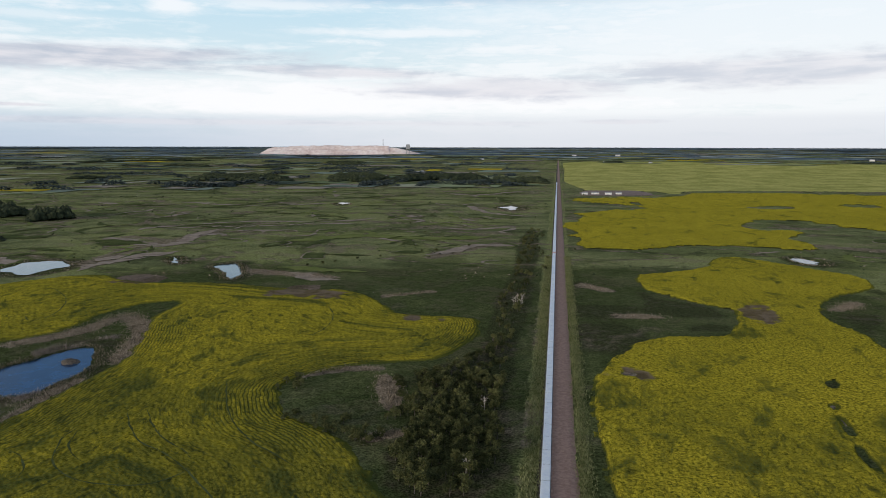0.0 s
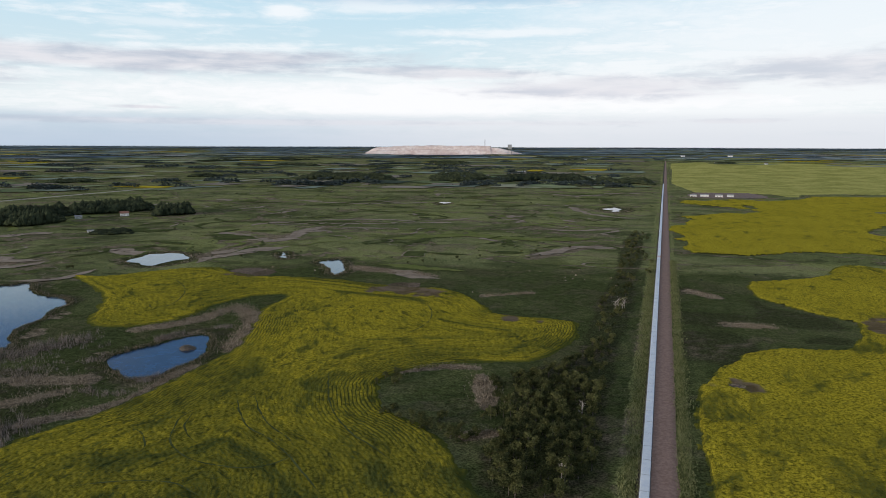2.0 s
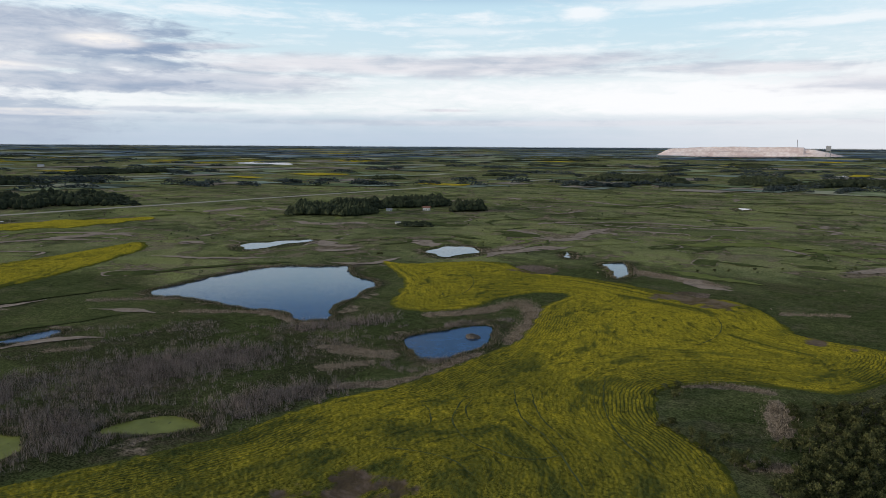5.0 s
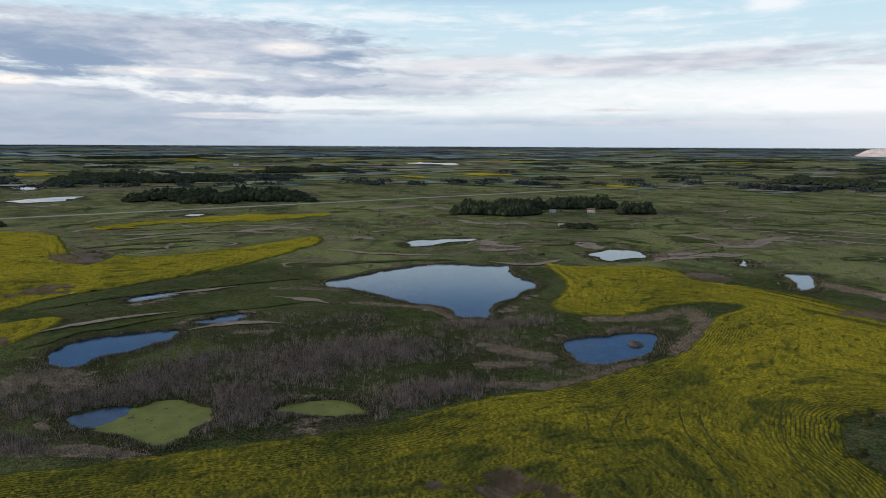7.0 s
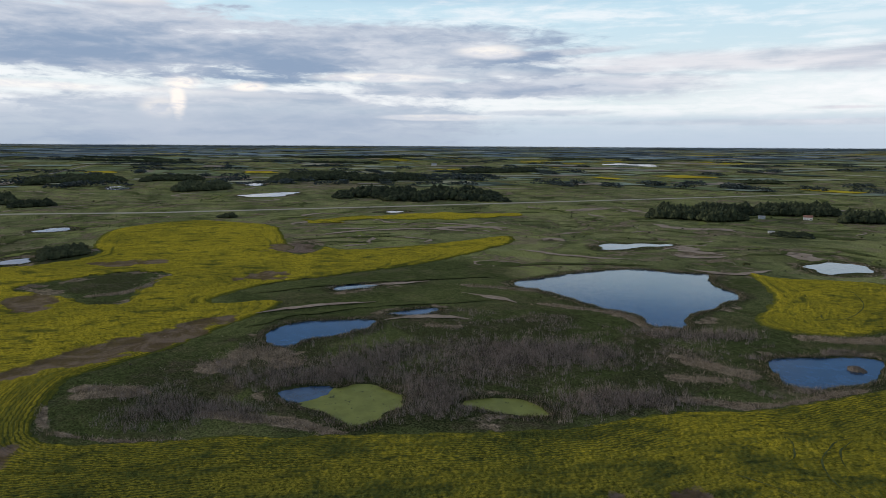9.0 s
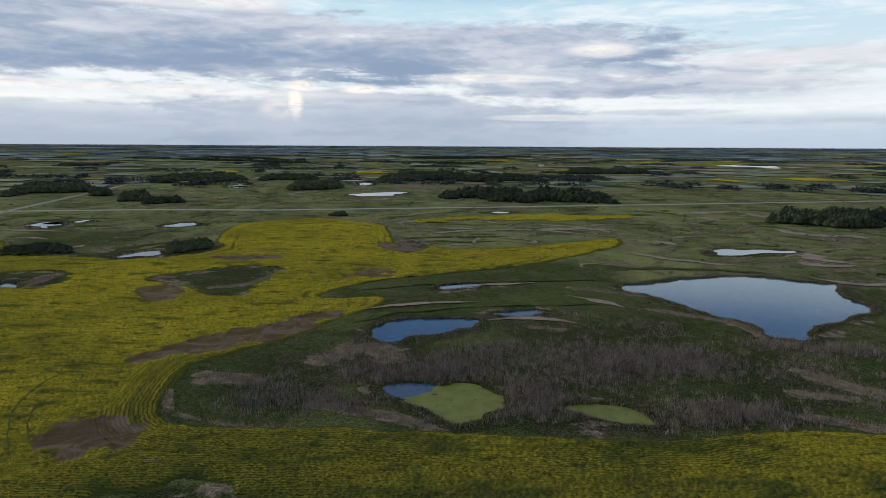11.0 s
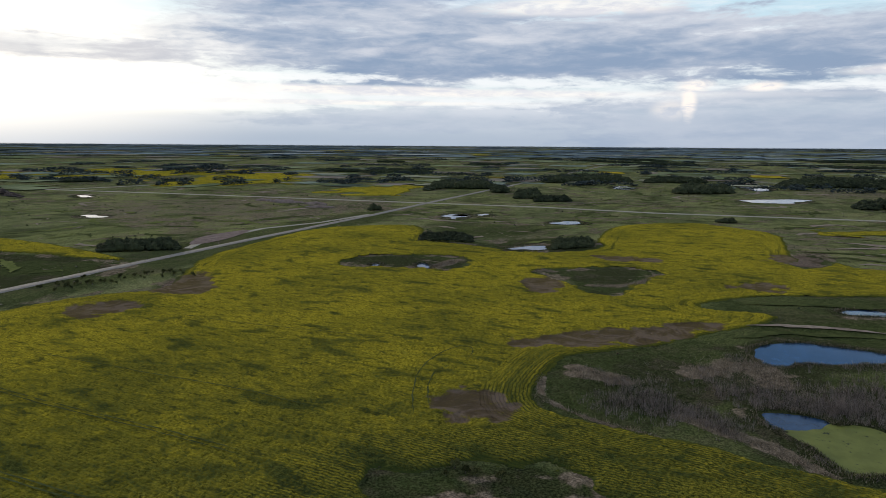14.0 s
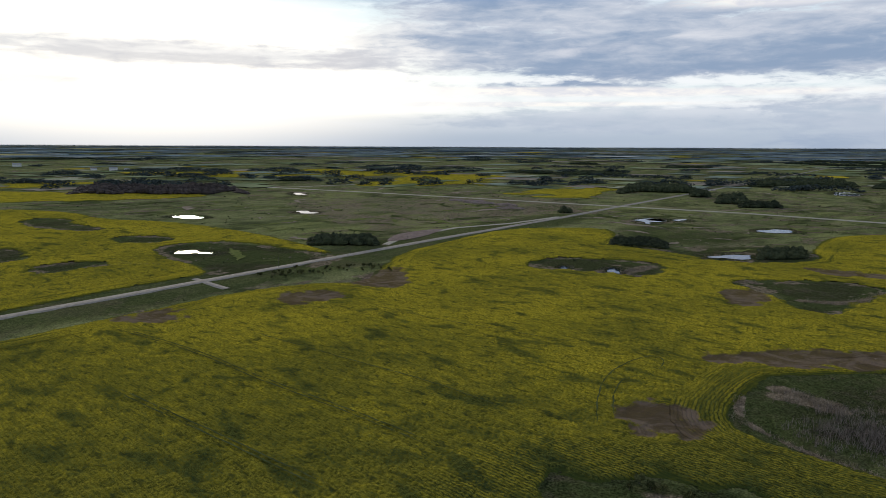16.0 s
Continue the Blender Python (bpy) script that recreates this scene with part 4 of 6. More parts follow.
def under_water(x, y):
    d = np.full(x.shape, 60.0)
    for poly in (*PONDS.values(), *GREEN_PONDS):
        d = np.minimum(d, outline_dist(poly, x, y))
    return d


# ---------------------------------------------------------------- ground
def make_ground():
    az = np.radians(np.concatenate([np.arange(-36, 152.5, 0.16), np.arange(154, 324, 2.0)]))
    dep = np.concatenate([np.arange(29.0, 11.0, -0.13), np.arange(11.0, 3.0, -0.09), np.arange(3.0, 0.5, -0.07), np.geomspace(0.5, 0.03, 26)])
    R = np.concatenate([[0.01, 25, 50, 75, 100, 125, 150, 175], CAM_H / np.tan(np.radians(dep)), [4e5]])
    A, RR = np.meshgrid(az, R)
    x, y = (-np.sin(A) * RR).ravel(), (np.cos(A) * RR).ravel()
    near = RR.ravel() < 6000
    xn, yn = x[near], y[near]
    wob = (vnoise(xn, yn, 9, 1) - 0.5) * 5 + (vnoise(xn, yn, 28, 2) - 0.5) * 8
    water = under_water(xn, yn)
    dry = np.zeros(xn.shape)
    for pts, w in DRY:
        w = w * (1.7 if np.hypot(*pts[0]) > 550 else 1.0)
        dry = np.maximum(dry, smooth(w * 1.25, w * 0.25, line_dist(pts, xn, yn) + wob * 0.6))
    dry = np.maximum(dry, smooth(20, 9, water + wob * 2) * smooth(2, 5, water + wob) * smooth(0.5, 0.7, vnoise(xn, yn, 17, 5)) * 0.7)
    for poly in STUBBLE:
        dry = np.maximum(dry, smooth(10, -30, outline_dist(poly, xn, yn) + wob * 3) * 0.62)
    for poly in CANOLA_GAPS.values():
        d = outline_dist(poly, xn, yn) + wob
        dry = np.maximum(dry, smooth(-15, -4, d) * smooth(16, 9, d) * smooth(0.42, 0.62, vnoise(xn, yn, 24, 23)) * 0.75)
    mud = np.zeros(xn.shape)
    for poly in (*MUD, *(CANOLA_GAPS[k] for k in ("m_3",))):
        mud = np.maximum(mud, smooth(2.0, -3.0, outline_dist(poly, xn, yn) + wob * 0.9))
    sedge = smooth(20, 4, water + wob) * 0.9
    for poly in (*MARSH, *CANOLA_GAPS.values()):
        sedge = np.maximum(sedge, smooth(6, -6, outline_dist(poly, xn, yn) + wob) * (0.25 + 0.6 * smooth(0.35, 0.65, vnoise(xn, yn, 30, 15))))
    for pts, w in BRUSH:
        sedge = np.maximum(sedge, smooth(w * 1.6, w * 0.5, line_dist(pts, xn, yn) + wob) * 0.8)
    sedge = np.maximum(sedge, smooth(8, -3, outline_dist(BELT, xn, yn) + wob * 0.5))
    lush = np.zeros(xn.shape)
    for poly in (*CANOLA_GAPS.values(), LUSH[0]):
        lush = np.maximum(lush, smooth(14, -2, outline_dist(poly, xn, yn) + wob))
    patchy = 0.72 + 0.28 * smooth(0.3, 0.6, vnoise(xn, yn, 48, 19) * 0.7 + vnoise(xn, yn, 15, 20) * 0.3)
    for poly in LUSH:
        lush = np.maximum(lush, smooth(30, -16, outline_dist(poly, xn, yn) + wob * 2) * patchy)
    # mown grass along the straight road, rank dark grass in the grid road's ditches
    side, ahead = (xn - 38.4) * 0.9868 - (yn - 206.7) * 0.1617, (xn - 38.4) * 0.1617 + (yn - 206.7) * 0.9868
    ragged = (vnoise(xn, yn, 5, 81) - 0.5) * 3 + (vnoise(xn, yn, 22, 82) - 0.5) * 4
    verge = np.maximum(smooth(4.5, 2.5, np.abs(side + 12.0 + ragged * 0.4)), smooth(3.0, 1.5, np.abs(side - 7.6 + ragged * 0.3))) * (ahead > -260) * (0.55 + 0.45 * smooth(150, 420, ahead))
    lush = np.where(verge > 0.3, lush * 0.3, lush)
    grid = line_dist([(40, -492), (-267, -446), (-734, -371), (-1083, -309)], xn, yn, 60)
    lush = np.maximum(lush, smooth(60, 38, grid + ragged * 3) * 0.75)
    z = (vnoise(xn, yn, 14, 3) - 0.5) * 0.5 * smooth(1, 10, water)
    shallow = np.hypot(xn, yn) < 700
    z = np.where(shallow, z - 0.9 * smooth(1.5, -3.0, water + (vnoise(xn, yn, 6, 33) - 0.5) * 2.5 - 0.8), np.minimum(z, 0.05) - 0.2 * (water < 4))
    full = lambda v: np.bincount(np.flatnonzero(near), v, len(x))
    zz = full(z)
    verts = built(x, y, zz)
    rows, cols = A.shape
    f = grid_faces(rows, cols)
    i = np.arange(rows * cols).reshape(rows, cols)
    seam = np.stack([i[:-1, -1], i[:-1, 0], i[1:, 0], i[1:, -1]], -1)
    me = fast_mesh("ground", verts, np.concatenate([f, seam])[:, ::-1], MEADOW,
                   dict(dry=full(dry), mud=full(mud), sedge=full(sedge), lush=full(lush), verge=full(verge)), True)
    tagged(part("ground", me), "rolling green prairie meadow with dry tan patches", "ground", kind="structure")


make_ground()


# ---------------------------------------------------------------- water
def make_pond(poly, mat, label, grow=1.2, drop=0.0):
    p = rounded(poly, 3)
    far = np.hypot(*p.mean(0))
    c = p.mean(0)
    nrm = np.roll(p, -1, 0) - np.roll(p, 1, 0)
    nrm = np.stack([nrm[:, 1], -nrm[:, 0]], 1) / np.maximum(np.hypot(*nrm.T)[:, None], 1e-6)
    area = 0.5 * np.sum(p[:, 0] * np.roll(p[:, 1], -1) - np.roll(p[:, 0], -1) * p[:, 1])
    rag = (vnoise(p[:, 0], p[:, 1], 4 if far < 700 else far / 45, 8) - 0.5) * (4.0 if far < 700 else far / 48)
    p = p + nrm * (np.sign(area) * ((grow if far < 700 else -far / 260) + rag))[:, None]
    z = -0.30 if far < 700 else 0.25
    z -= drop
    bm = bmesh.new()
    face = bm.faces.new([bm.verts.new(v) for v in built(p[:, 0], p[:, 1], z)])
    bmesh.ops.triangulate(bm, faces=[face])
    for fc in bm.faces:
        if fc.normal.z < 0:
            fc.normal_flip()
    ob = part("pond", (bm, mat))
    tagged(ob, label, "pond", "ponds in the meadow", kind="structure")


for key, poly in PONDS.items():
    big = key in ("LAKE", "LODGE_POND")
    make_pond(poly, WATER, "still blue pond with reedy banks" if big else "small still pond reflecting the pale sky",
              drop=0.08 if key == "dark" else 0.0)
for poly in GREEN_PONDS:
    make_pond(poly, ALGAE, "shallow pond covered with pale green algae")


# ---------------------------------------------------------------- fields of canola
def make_field(name, poly, holes, label, straight=False, thin=0.0, step=(0.085, 0.075), mat=None, rough=1.0):
    p = rounded(poly, 1)
    az = np.degrees(np.unwrap(np.arctan2(-p[:, 0], p[:, 1])))
    if az.min() < -90:
        az += 360
    far = np.hypot(p[:, 0], p[:, 1])
    lo, hi = max(far.min() - 3, 150), far.max() + 3
    a = np.radians(np.arange(max(az.min(), -35) - 0.3, min(az.max(), 151) + 0.3, step[0]))
    d, stop = [math.degrees(math.atan(CAM_H / lo))], max(math.degrees(math.atan(CAM_H / hi)), 0.02)
    while d[-1] > stop:
        d.append(d[-1] - step[1] * min(max(d[-1] / 11, 0.22), 1.0))
    d = np.array(d[:-1])
    A, RR = np.meshgrid(a, CAM_H / np.tan(np.radians(d)))
    x, y = (-np.sin(A) * RR).ravel(), (np.cos(A) * RR).ravel()
    if len(poly) > 60:
        # a large outline: work the distance out on a 3 m lattice and read it off between
        gx, gy = np.arange(p[:, 0].min() - 45, p[:, 0].max() + 48, 3.0), np.arange(p[:, 1].min() - 45, p[:, 1].max() + 48, 3.0)
        GX, GY = np.meshgrid(gx, gy)
        lattice = outline_dist(poly, GX.ravel(), GY.ravel(), 40, 1).reshape(GX.shape)
        u, v = np.clip((x - gx[0]) / 3, 0, len(gx) - 1.001), np.clip((y - gy[0]) / 3, 0, len(gy) - 1.001)
        i, j = v.astype(int), u.astype(int)
        fu, fv = u - j, v - i
        sd = (lattice[i, j] * (1 - fu) + lattice[i, j + 1] * fu) * (1 - fv) + (lattice[i + 1, j] * (1 - fu) + lattice[i + 1, j + 1] * fu) * fv
        sd = np.where((u <= 0) | (v <= 0) | (u >= len(gx) - 1.01) | (v >= len(gy) - 1.01), 40.0, sd)
    else:
        sd = outline_dist(poly, x, y, 40, 1)
    rag = (vnoise(x, y, 3.0, 4) - 0.5) * 1.4 + (vnoise(x, y, 11, 6) - 0.5) * 2.4
    edge = -(sd + rag)
    if far.mean() > 900 and step[0] < 0.1:
        edge = edge + (vnoise(x, y, 70, 41) - 0.62) * 130 * (far.mean() / 2000) + (vnoise(x, y, 25, 42) - 0.5) * 40
    for h in holes:
        edge = np.minimum(edge, outline_dist(h, x, y, 40, 1) + rough * (rag * 2.2 + (vnoise(x, y, 8, 14) - 0.5) * 7 + (vnoise(x, y, 20, 15) - 0.5) * 9))
    soil = np.zeros(x.shape)
    for h in MUD:
        soil = np.maximum(soil, smooth(8, -6, outline_dist(h, x, y, 40, 1) - 2.5 + rag * 2.5 + (vnoise(x, y, 12, 16) - 0.5) * 14 + (vnoise(x, y, 4, 17) - 0.5) * 7))
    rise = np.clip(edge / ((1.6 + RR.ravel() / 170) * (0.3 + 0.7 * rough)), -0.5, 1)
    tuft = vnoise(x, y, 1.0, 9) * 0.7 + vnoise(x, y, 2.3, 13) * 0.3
    lumps = (tuft - 0.5) * 0.9 + (vnoise(x, y, 7, 10) - 0.5) * 0.25
    z = np.where(rise > 0, smooth(0, 1, rise) * (1.0 + lumps) * (1 - 0.8 * soil), rise * 0.8) + 0.05
    across = x * 0.95 - y * 0.31
    curved = np.exp(-((x + 120) ** 2 + (y - 300) ** 2) / 240 ** 2) > 0.35
    row = np.where((sd > -24) | curved, -sd, across) if straight else across
    # patchy bloom; the second term greens the near crop for its darker steep view
    blend = smooth(0.35, 0.75, vnoise(x, y, 60, 12)) + 1.3 * np.exp(-((x + 130) / 190) ** 2 - ((y - 60) / 170) ** 2) * (0.6 + 0.8 * vnoise(x, y, 35, 18))
    drill = smooth(36, 10, edge) * smooth(0.25, 0.55, vnoise(x, y, 45, 21)) * smooth(620, 420, RR.ravel()) * 0.85 + 0.15 * smooth(520, 330, RR.ravel())
    if not straight:
        drill = drill * 0.0
    south = 0.45 * np.exp(-((x + 150) / 130) ** 2 - ((y + 290) / 120) ** 2)
    keep = (edge > -0.9).reshape(A.shape)
    use = keep[:-1, :-1] & keep[:-1, 1:] & keep[1:, 1:] & keep[1:, :-1]
    f = grid_faces(*A.shape)[use.ravel()][:, ::-1]
    ids = np.unique(f)
    back = np.zeros(len(x), int)
    back[ids] = np.arange(len(ids))
    # thin rises below 340 m: the near field's dimness, put into the colour
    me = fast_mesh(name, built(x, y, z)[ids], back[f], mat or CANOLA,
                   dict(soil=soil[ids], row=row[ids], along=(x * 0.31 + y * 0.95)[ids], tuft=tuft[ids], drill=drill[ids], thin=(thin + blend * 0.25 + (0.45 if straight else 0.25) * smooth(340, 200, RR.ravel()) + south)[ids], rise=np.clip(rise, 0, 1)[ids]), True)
    tagged(part(name, me), label, "crop field", "flowering canola fields", kind="stuff")


HOLES = [v for k, v in CANOLA_GAPS.items() if k not in ("m_3", "m_4")]
MUD.append(CANOLA_GAPS["m_3"])
make_field("canola_field", MAIN_FIELD, HOLES, "yellow flowering canola with curved seeding rows and bare patches", True, 0.26)
make_field("canola_field", EAST_FIELD, [CANOLA_GAPS[k] for k in ("h_e1", "h_e2", "h_e3", "h_e4", "h_e5")], "dense bright yellow canola in full bloom", False, -0.10, rough=0.2)
# the extra bloom (-0.4) lightens this field in place of sunshine on it
make_field("canola_field", NORTHEAST_FIELD, [[(562, 1292), (590, 1257), (643, 1270), (657, 1319), (608, 1318)],
                                             [(769, 1362), (778, 1297), (834, 1311), (828, 1363)]], "bright yellow canola field beside the straight road", False, -0.4)
make_field("canola_field", SOUTH_FIELD, HOLES, "yellow-green canola field with dark marshy hollows", True, 0.22)
make_field("pale_crop", PALE_FIELD, [], "pale yellow-green crop just coming into bloom", True, 0.0, (0.12, 0.05), PALE_CROP)
for poly in FAR_FIELDS:
    make_field("canola_field", poly, [], "distant strip of yellow canola", True, 0.0, (0.06, 0.02))


# ---------------------------------------------------------------- wheel tracks pressed into the crop
WHEEL_TRACKS = []
WHEEL_TRACKS.append(([(-140, 263), (-144, 252), (-140, 238), (-135, 227), (-126, 218), (-116, 213), (-103, 211), (-93, 213), (-87, 220), (-85, 226)], 1))
WHEEL_TRACKS.append(([(-131, 276), (-123, 260), (-112, 244), (-101, 237), (-91, 227), (-83, 218), (-74, 206), (-67, 197)], 1))
WHEEL_TRACKS.append(([(-141, 259), (-139, 245), (-133, 235), (-123, 227)], 1))
WHEEL_TRACKS.append(([(-124, 279), (-113, 258), (-100, 243), (-93, 238), (-86, 227)], 1))
WHEEL_TRACKS.append(([(-102, 316), (-93, 286), (-84, 264), (-71, 245), (-59, 234), (-50, 224)], 1))
WHEEL_TRACKS.append(([(-158, 239), (-148, 232), (-141, 221), (-141, 213)], 1))
WHEEL_TRACKS.append(([(-101, 189), (-117, 199), (-128, 198), (-140, 195), (-152, 190)], 1))
WHEEL_TRACKS.append(([(-305, 532), (-269, 491), (-252, 442), (-258, 422), (-272, 441)], 1))
WHEEL_TRACKS.append(([(-80, 472), (-70, 442), (-70, 412), (-78, 388)], 1))
WHEEL_TRACKS.append(([(-279, -351), (-266, -275), (-249, -225), (-239, -186), (-228, -145), (-217, -110)], 2))
WHEEL_TRACKS.append(([(-206, -265), (-195, -219), (-187, -183), (-179, -152), (-173, -125)], 2))
WHEEL_TRACKS.append(([(-265, -60), (-293, -67), (-321, -70), (-346, -67), (-370, -56), (-362, -48), (-343, -49)], 1))
WHEEL_TRACKS.append(([(-276, -56), (-303, -62), (-324, -62), (-332, -54)], 1))
WHEEL_TRACKS.append(([(-310, -278), (-299, -231), (-287, -182), (-279, -141), (-264, -101)], 1))
WHEEL_TRACKS.append(([(-403, -254), (-386, -190), (-379, -135), (-374, -95)], 1))


def make_tracks():
    rng = np.random.default_rng(77)
    vs, fs, base = [], [], 0
    for line, ruts in WHEEL_TRACKS:
        c = rounded(line, 3, False)
        s = np.concatenate([[0], np.cumsum(np.hypot(*np.diff(c, axis=0).T))])
        q = np.arange(0, s[-1], 0.7)
        c = np.stack([np.interp(q, s, c[:, k]) for k in (0, 1)], 1)
        tan = np.gradient(c, axis=0)
        nrm = np.stack([-tan[:, 1], tan[:, 0]], 1) / np.maximum(np.hypot(*tan.T), 1e-6)[:, None]
        for rut in range(ruts):
            o = (rut - (ruts - 1) / 2) * 2.6 + (vnoise(q, q * 0, 6, 91 + rut) - 0.5) * 0.5
            half = np.clip(0.06 + 0.62 * vnoise(q, q * 0 + 7 * rut, 4, 93) + 0.3 * (rng.random(len(q)) - 0.5), 0.02, 0.40)
            half = half * np.clip(np.minimum(q, q[-1] - q) / 12, 0.1, 1)
            e = np.stack([c + nrm * (o - half)[:, None], c + nrm * (o + half)[:, None]], 1).reshape(-1, 2)
            vs.append(built(e[:, 0], e[:, 1], 1.62))
            fs.append(grid_faces(len(q), 2)[:, ::-1] + base)
            base += len(e)
    me = fast_mesh("wheel_tracks", np.concatenate(vs), np.concatenate(fs), SEDGE_BED)
    tagged(part("wheel_tracks", me), "dark green wheel tracks pressed through the canola", "wheel tracks", kind="stuff")


make_tracks()


# ---------------------------------------------------------------- roads
def ribbon(points, half, z, step=12.0, lift=0.0):
    """A strip along a line in the plan; half: the half width; crowned and with sloped edges."""
    p = np.asarray(points, float)
    d = np.hypot(*np.diff(p, axis=0).T)
    s = np.concatenate([[0], np.cumsum(d)])
    q = np.arange(0, s[-1], step)
    c = np.stack([np.interp(q, s, p[:, k]) for k in (0, 1)], 1)
    tan = np.gradient(c, axis=0)
    tan /= np.hypot(*tan.T)[:, None]
    nrm = np.stack([-tan[:, 1], tan[:, 0]], 1)
    prof = ((-half - 1.6, -0.3), (-half, z), (-half * 0.45, z + 0.08), (half * 0.45, z + 0.08), (half, z), (half + 1.6, -0.3))
    out = []
    for o, h in prof:
        w = (vnoise(c[:, 0], c[:, 1], 14, 3 + o) - 0.5) * 0.7
        e = c + nrm * (o + np.sign(o) * w)[:, None]
        out.append(built(e[:, 0], e[:, 1], h + lift))
    v = np.stack(out, 1)
    return v.reshape(-1, 3), grid_faces(len(c), len(prof))[:, ::-1]


ROADS = []


def make_road(name, points, half, mat, label, z=0.45, step=12.0):
    ROADS.append([tuple(p) for p in points])
    v, f = ribbon(points, half, z, step)
    tagged(part(name, fast_mesh(name, v, f, mat, shade=True)), label, "road", kind="structure")


R1_DIR = np.array((0.1617, 0.9868))
R1_AT = np.array((38.4, 206.7))
R1_SIDE = np.array((0.9868, -0.1617))
make_road("road", [R1_AT - R1_DIR * 900, R1_AT + R1_DIR * 12000], 4.0, GRAVEL, "straight brown gravel road beside a white covered line")
make_road("road", [(40, -492), (-267, -446), (-734, -371), (-1083, -309), (-1337, -272), (-2233, -127), (-4200, 180), (-9000, 960)], 5.0, GREY_GRAVEL, "grey gravel grid road between the fields")
make_road("road", [(-1610, -2300), (-1440, -920), (-1324, -270), (-1290, -60), (-1220, 140), (-1163, 517), (-1083, 1150), (-912, 2619), (-700, 5200)], 6.0, PALE_GRAVEL, "pale gravel road across the meadows")
make_road("road", [(-672, -400), (-736, -415), (-860, -400), (-950, -352), (-1080, -318)], 3.5, PALE_GRAVEL, "gravel side track by the yard", 0.3, 8)
make_road("road", [(-1460, -1320), (-1520, -1200), (-1715, -1120), (-2040, -740)], 4.5, PALE_GRAVEL, "distant pale gravel road", 0.4)
make_road("road", [(-422, -435), (-412, -408), (-403, -382)], 2.4, GREY_GRAVEL, "short gravel field entrance", 0.4, 4)


# ---------------------------------------------------------------- the covered line along the road
def make_line():
    top = empty("covered_pipeline", pose(0, 0, 0), "long white covered pipeline laid beside the gravel road", "pipeline", kind="structure")
    half, h, length = 1.55, 0.9, 12.0
    prof = [(-half, 0.0), (-half, h * 0.75), (-half * 0.8, h), (half * 0.8, h), (half, h * 0.75), (half, 0.0)]

    def shell(n, gap):
        v, f = [], []
        for k in range(n):
            b = len(v)
            for yy in (k * length + gap, (k + 1) * length - gap):
                v += [(px, yy, pz + 0.15) for px, pz in prof]
            f += [(b + j, b + j + 1, b + 7 + j, b + 6 + j) for j in range(5)]
        return fast_mesh("cover", v, f, SHEETING)

    off = -R1_SIDE * 5.75
    turn = math.degrees(math.atan2(-R1_DIR[0], R1_DIR[1]))
    one, rest = shell(1, 0.05), shell(150, 0.05)
    bm = bmesh.new()
    for s in (-1, 1):
        box(bm, s * 1.75 - 0.12, -0.1, -0.3, s * 1.75 + 0.12, 0.1, 0.8, 0.03)
    box(bm, -1.75, -0.08, -0.1, 1.75, 0.08, 0.12)
    foot = bpy.data.meshes.new("support")
    bm.to_mesh(foot)
    bm.free()
    foot.materials.append(STEEL)
    for k in range(-14, 60):
        o = R1_AT + off + R1_DIR * (-40 + k * length)
        m = pose(o[0], o[1], 0.45, 0, 0, turn)
        part("cover", one, top, at=m)
        for j in range(4):
            part("support", foot, top, at=m @ pose(0, j * 3.0 + 0.02, 0))
    o = R1_AT + off + R1_DIR * (-40 + 60 * length)
    part("cover", rest, top, at=pose(o[0], o[1], 0.45, 0, 0, turn))
    # dark strip wider than the cover, showing along both its edges
    v, f = ribbon([R1_AT + off - R1_DIR * 215, R1_AT + off + R1_DIR * 5000], 1.9, 0.35)
    part("bed", fast_mesh("bed", v, f, DARK_BED), top, "dark bed under the cover")
    o = R1_AT + off + R1_DIR * 518
    bm = bmesh.new()
    box(bm, -1.8, -1.2, 0.1, 1.8, 1.2, 1.25, 0.1)
    part("marker_band", (bm, ORANGE), top, "orange band across the cover", pose(o[0], o[1], 0.45, 0, 0, turn))


make_line()


# ---------------------------------------------------------------- trees and brush
def leaf_cloud(rng, centres, radii, count, size, squash=0.8):
    """Small bent triangles scattered through overlapping clumps."""
    k = rng.integers(0, len(centres), count)
    d = rng.normal(size=(count, 3))
    d /= np.linalg.norm(d, axis=1)[:, None]
    r = rng.random(count) ** 0.45
    c = np.asarray(centres)[k] + d * (np.asarray(radii)[k] * r)[:, None] * (1, 1, squash)
    u = rng.normal(size=(count, 3))
    u /= np.linalg.norm(u, axis=1)[:, None]
    w = np.cross(u, rng.normal(size=(count, 3)))
    w /= np.linalg.norm(w, axis=1)[:, None]
    s = size * (0.6 + 0.8 * rng.random(count))[:, None]
    v = np.stack([c - u * s * 0.6 - w * s * 0.4, c + u * s * 0.6 - w * s * 0.3, c + w * s * 0.7], 1).reshape(-1, 3)
    return v, np.arange(count * 3).reshape(-1, 3)


def limb(bm, p, q, r0, r1, sides=6):
    d = (Vector(q) - Vector(p))
    m = Matrix.Translation(p) @ d.to_track_quat("Z", "Y").to_matrix().to_4x4() @ Matrix.Translation((0, 0, d.length / 2))
    bmesh.ops.create_cone(bm, segments=sides, radius1=r0, radius2=r1, depth=d.length, matrix=m)


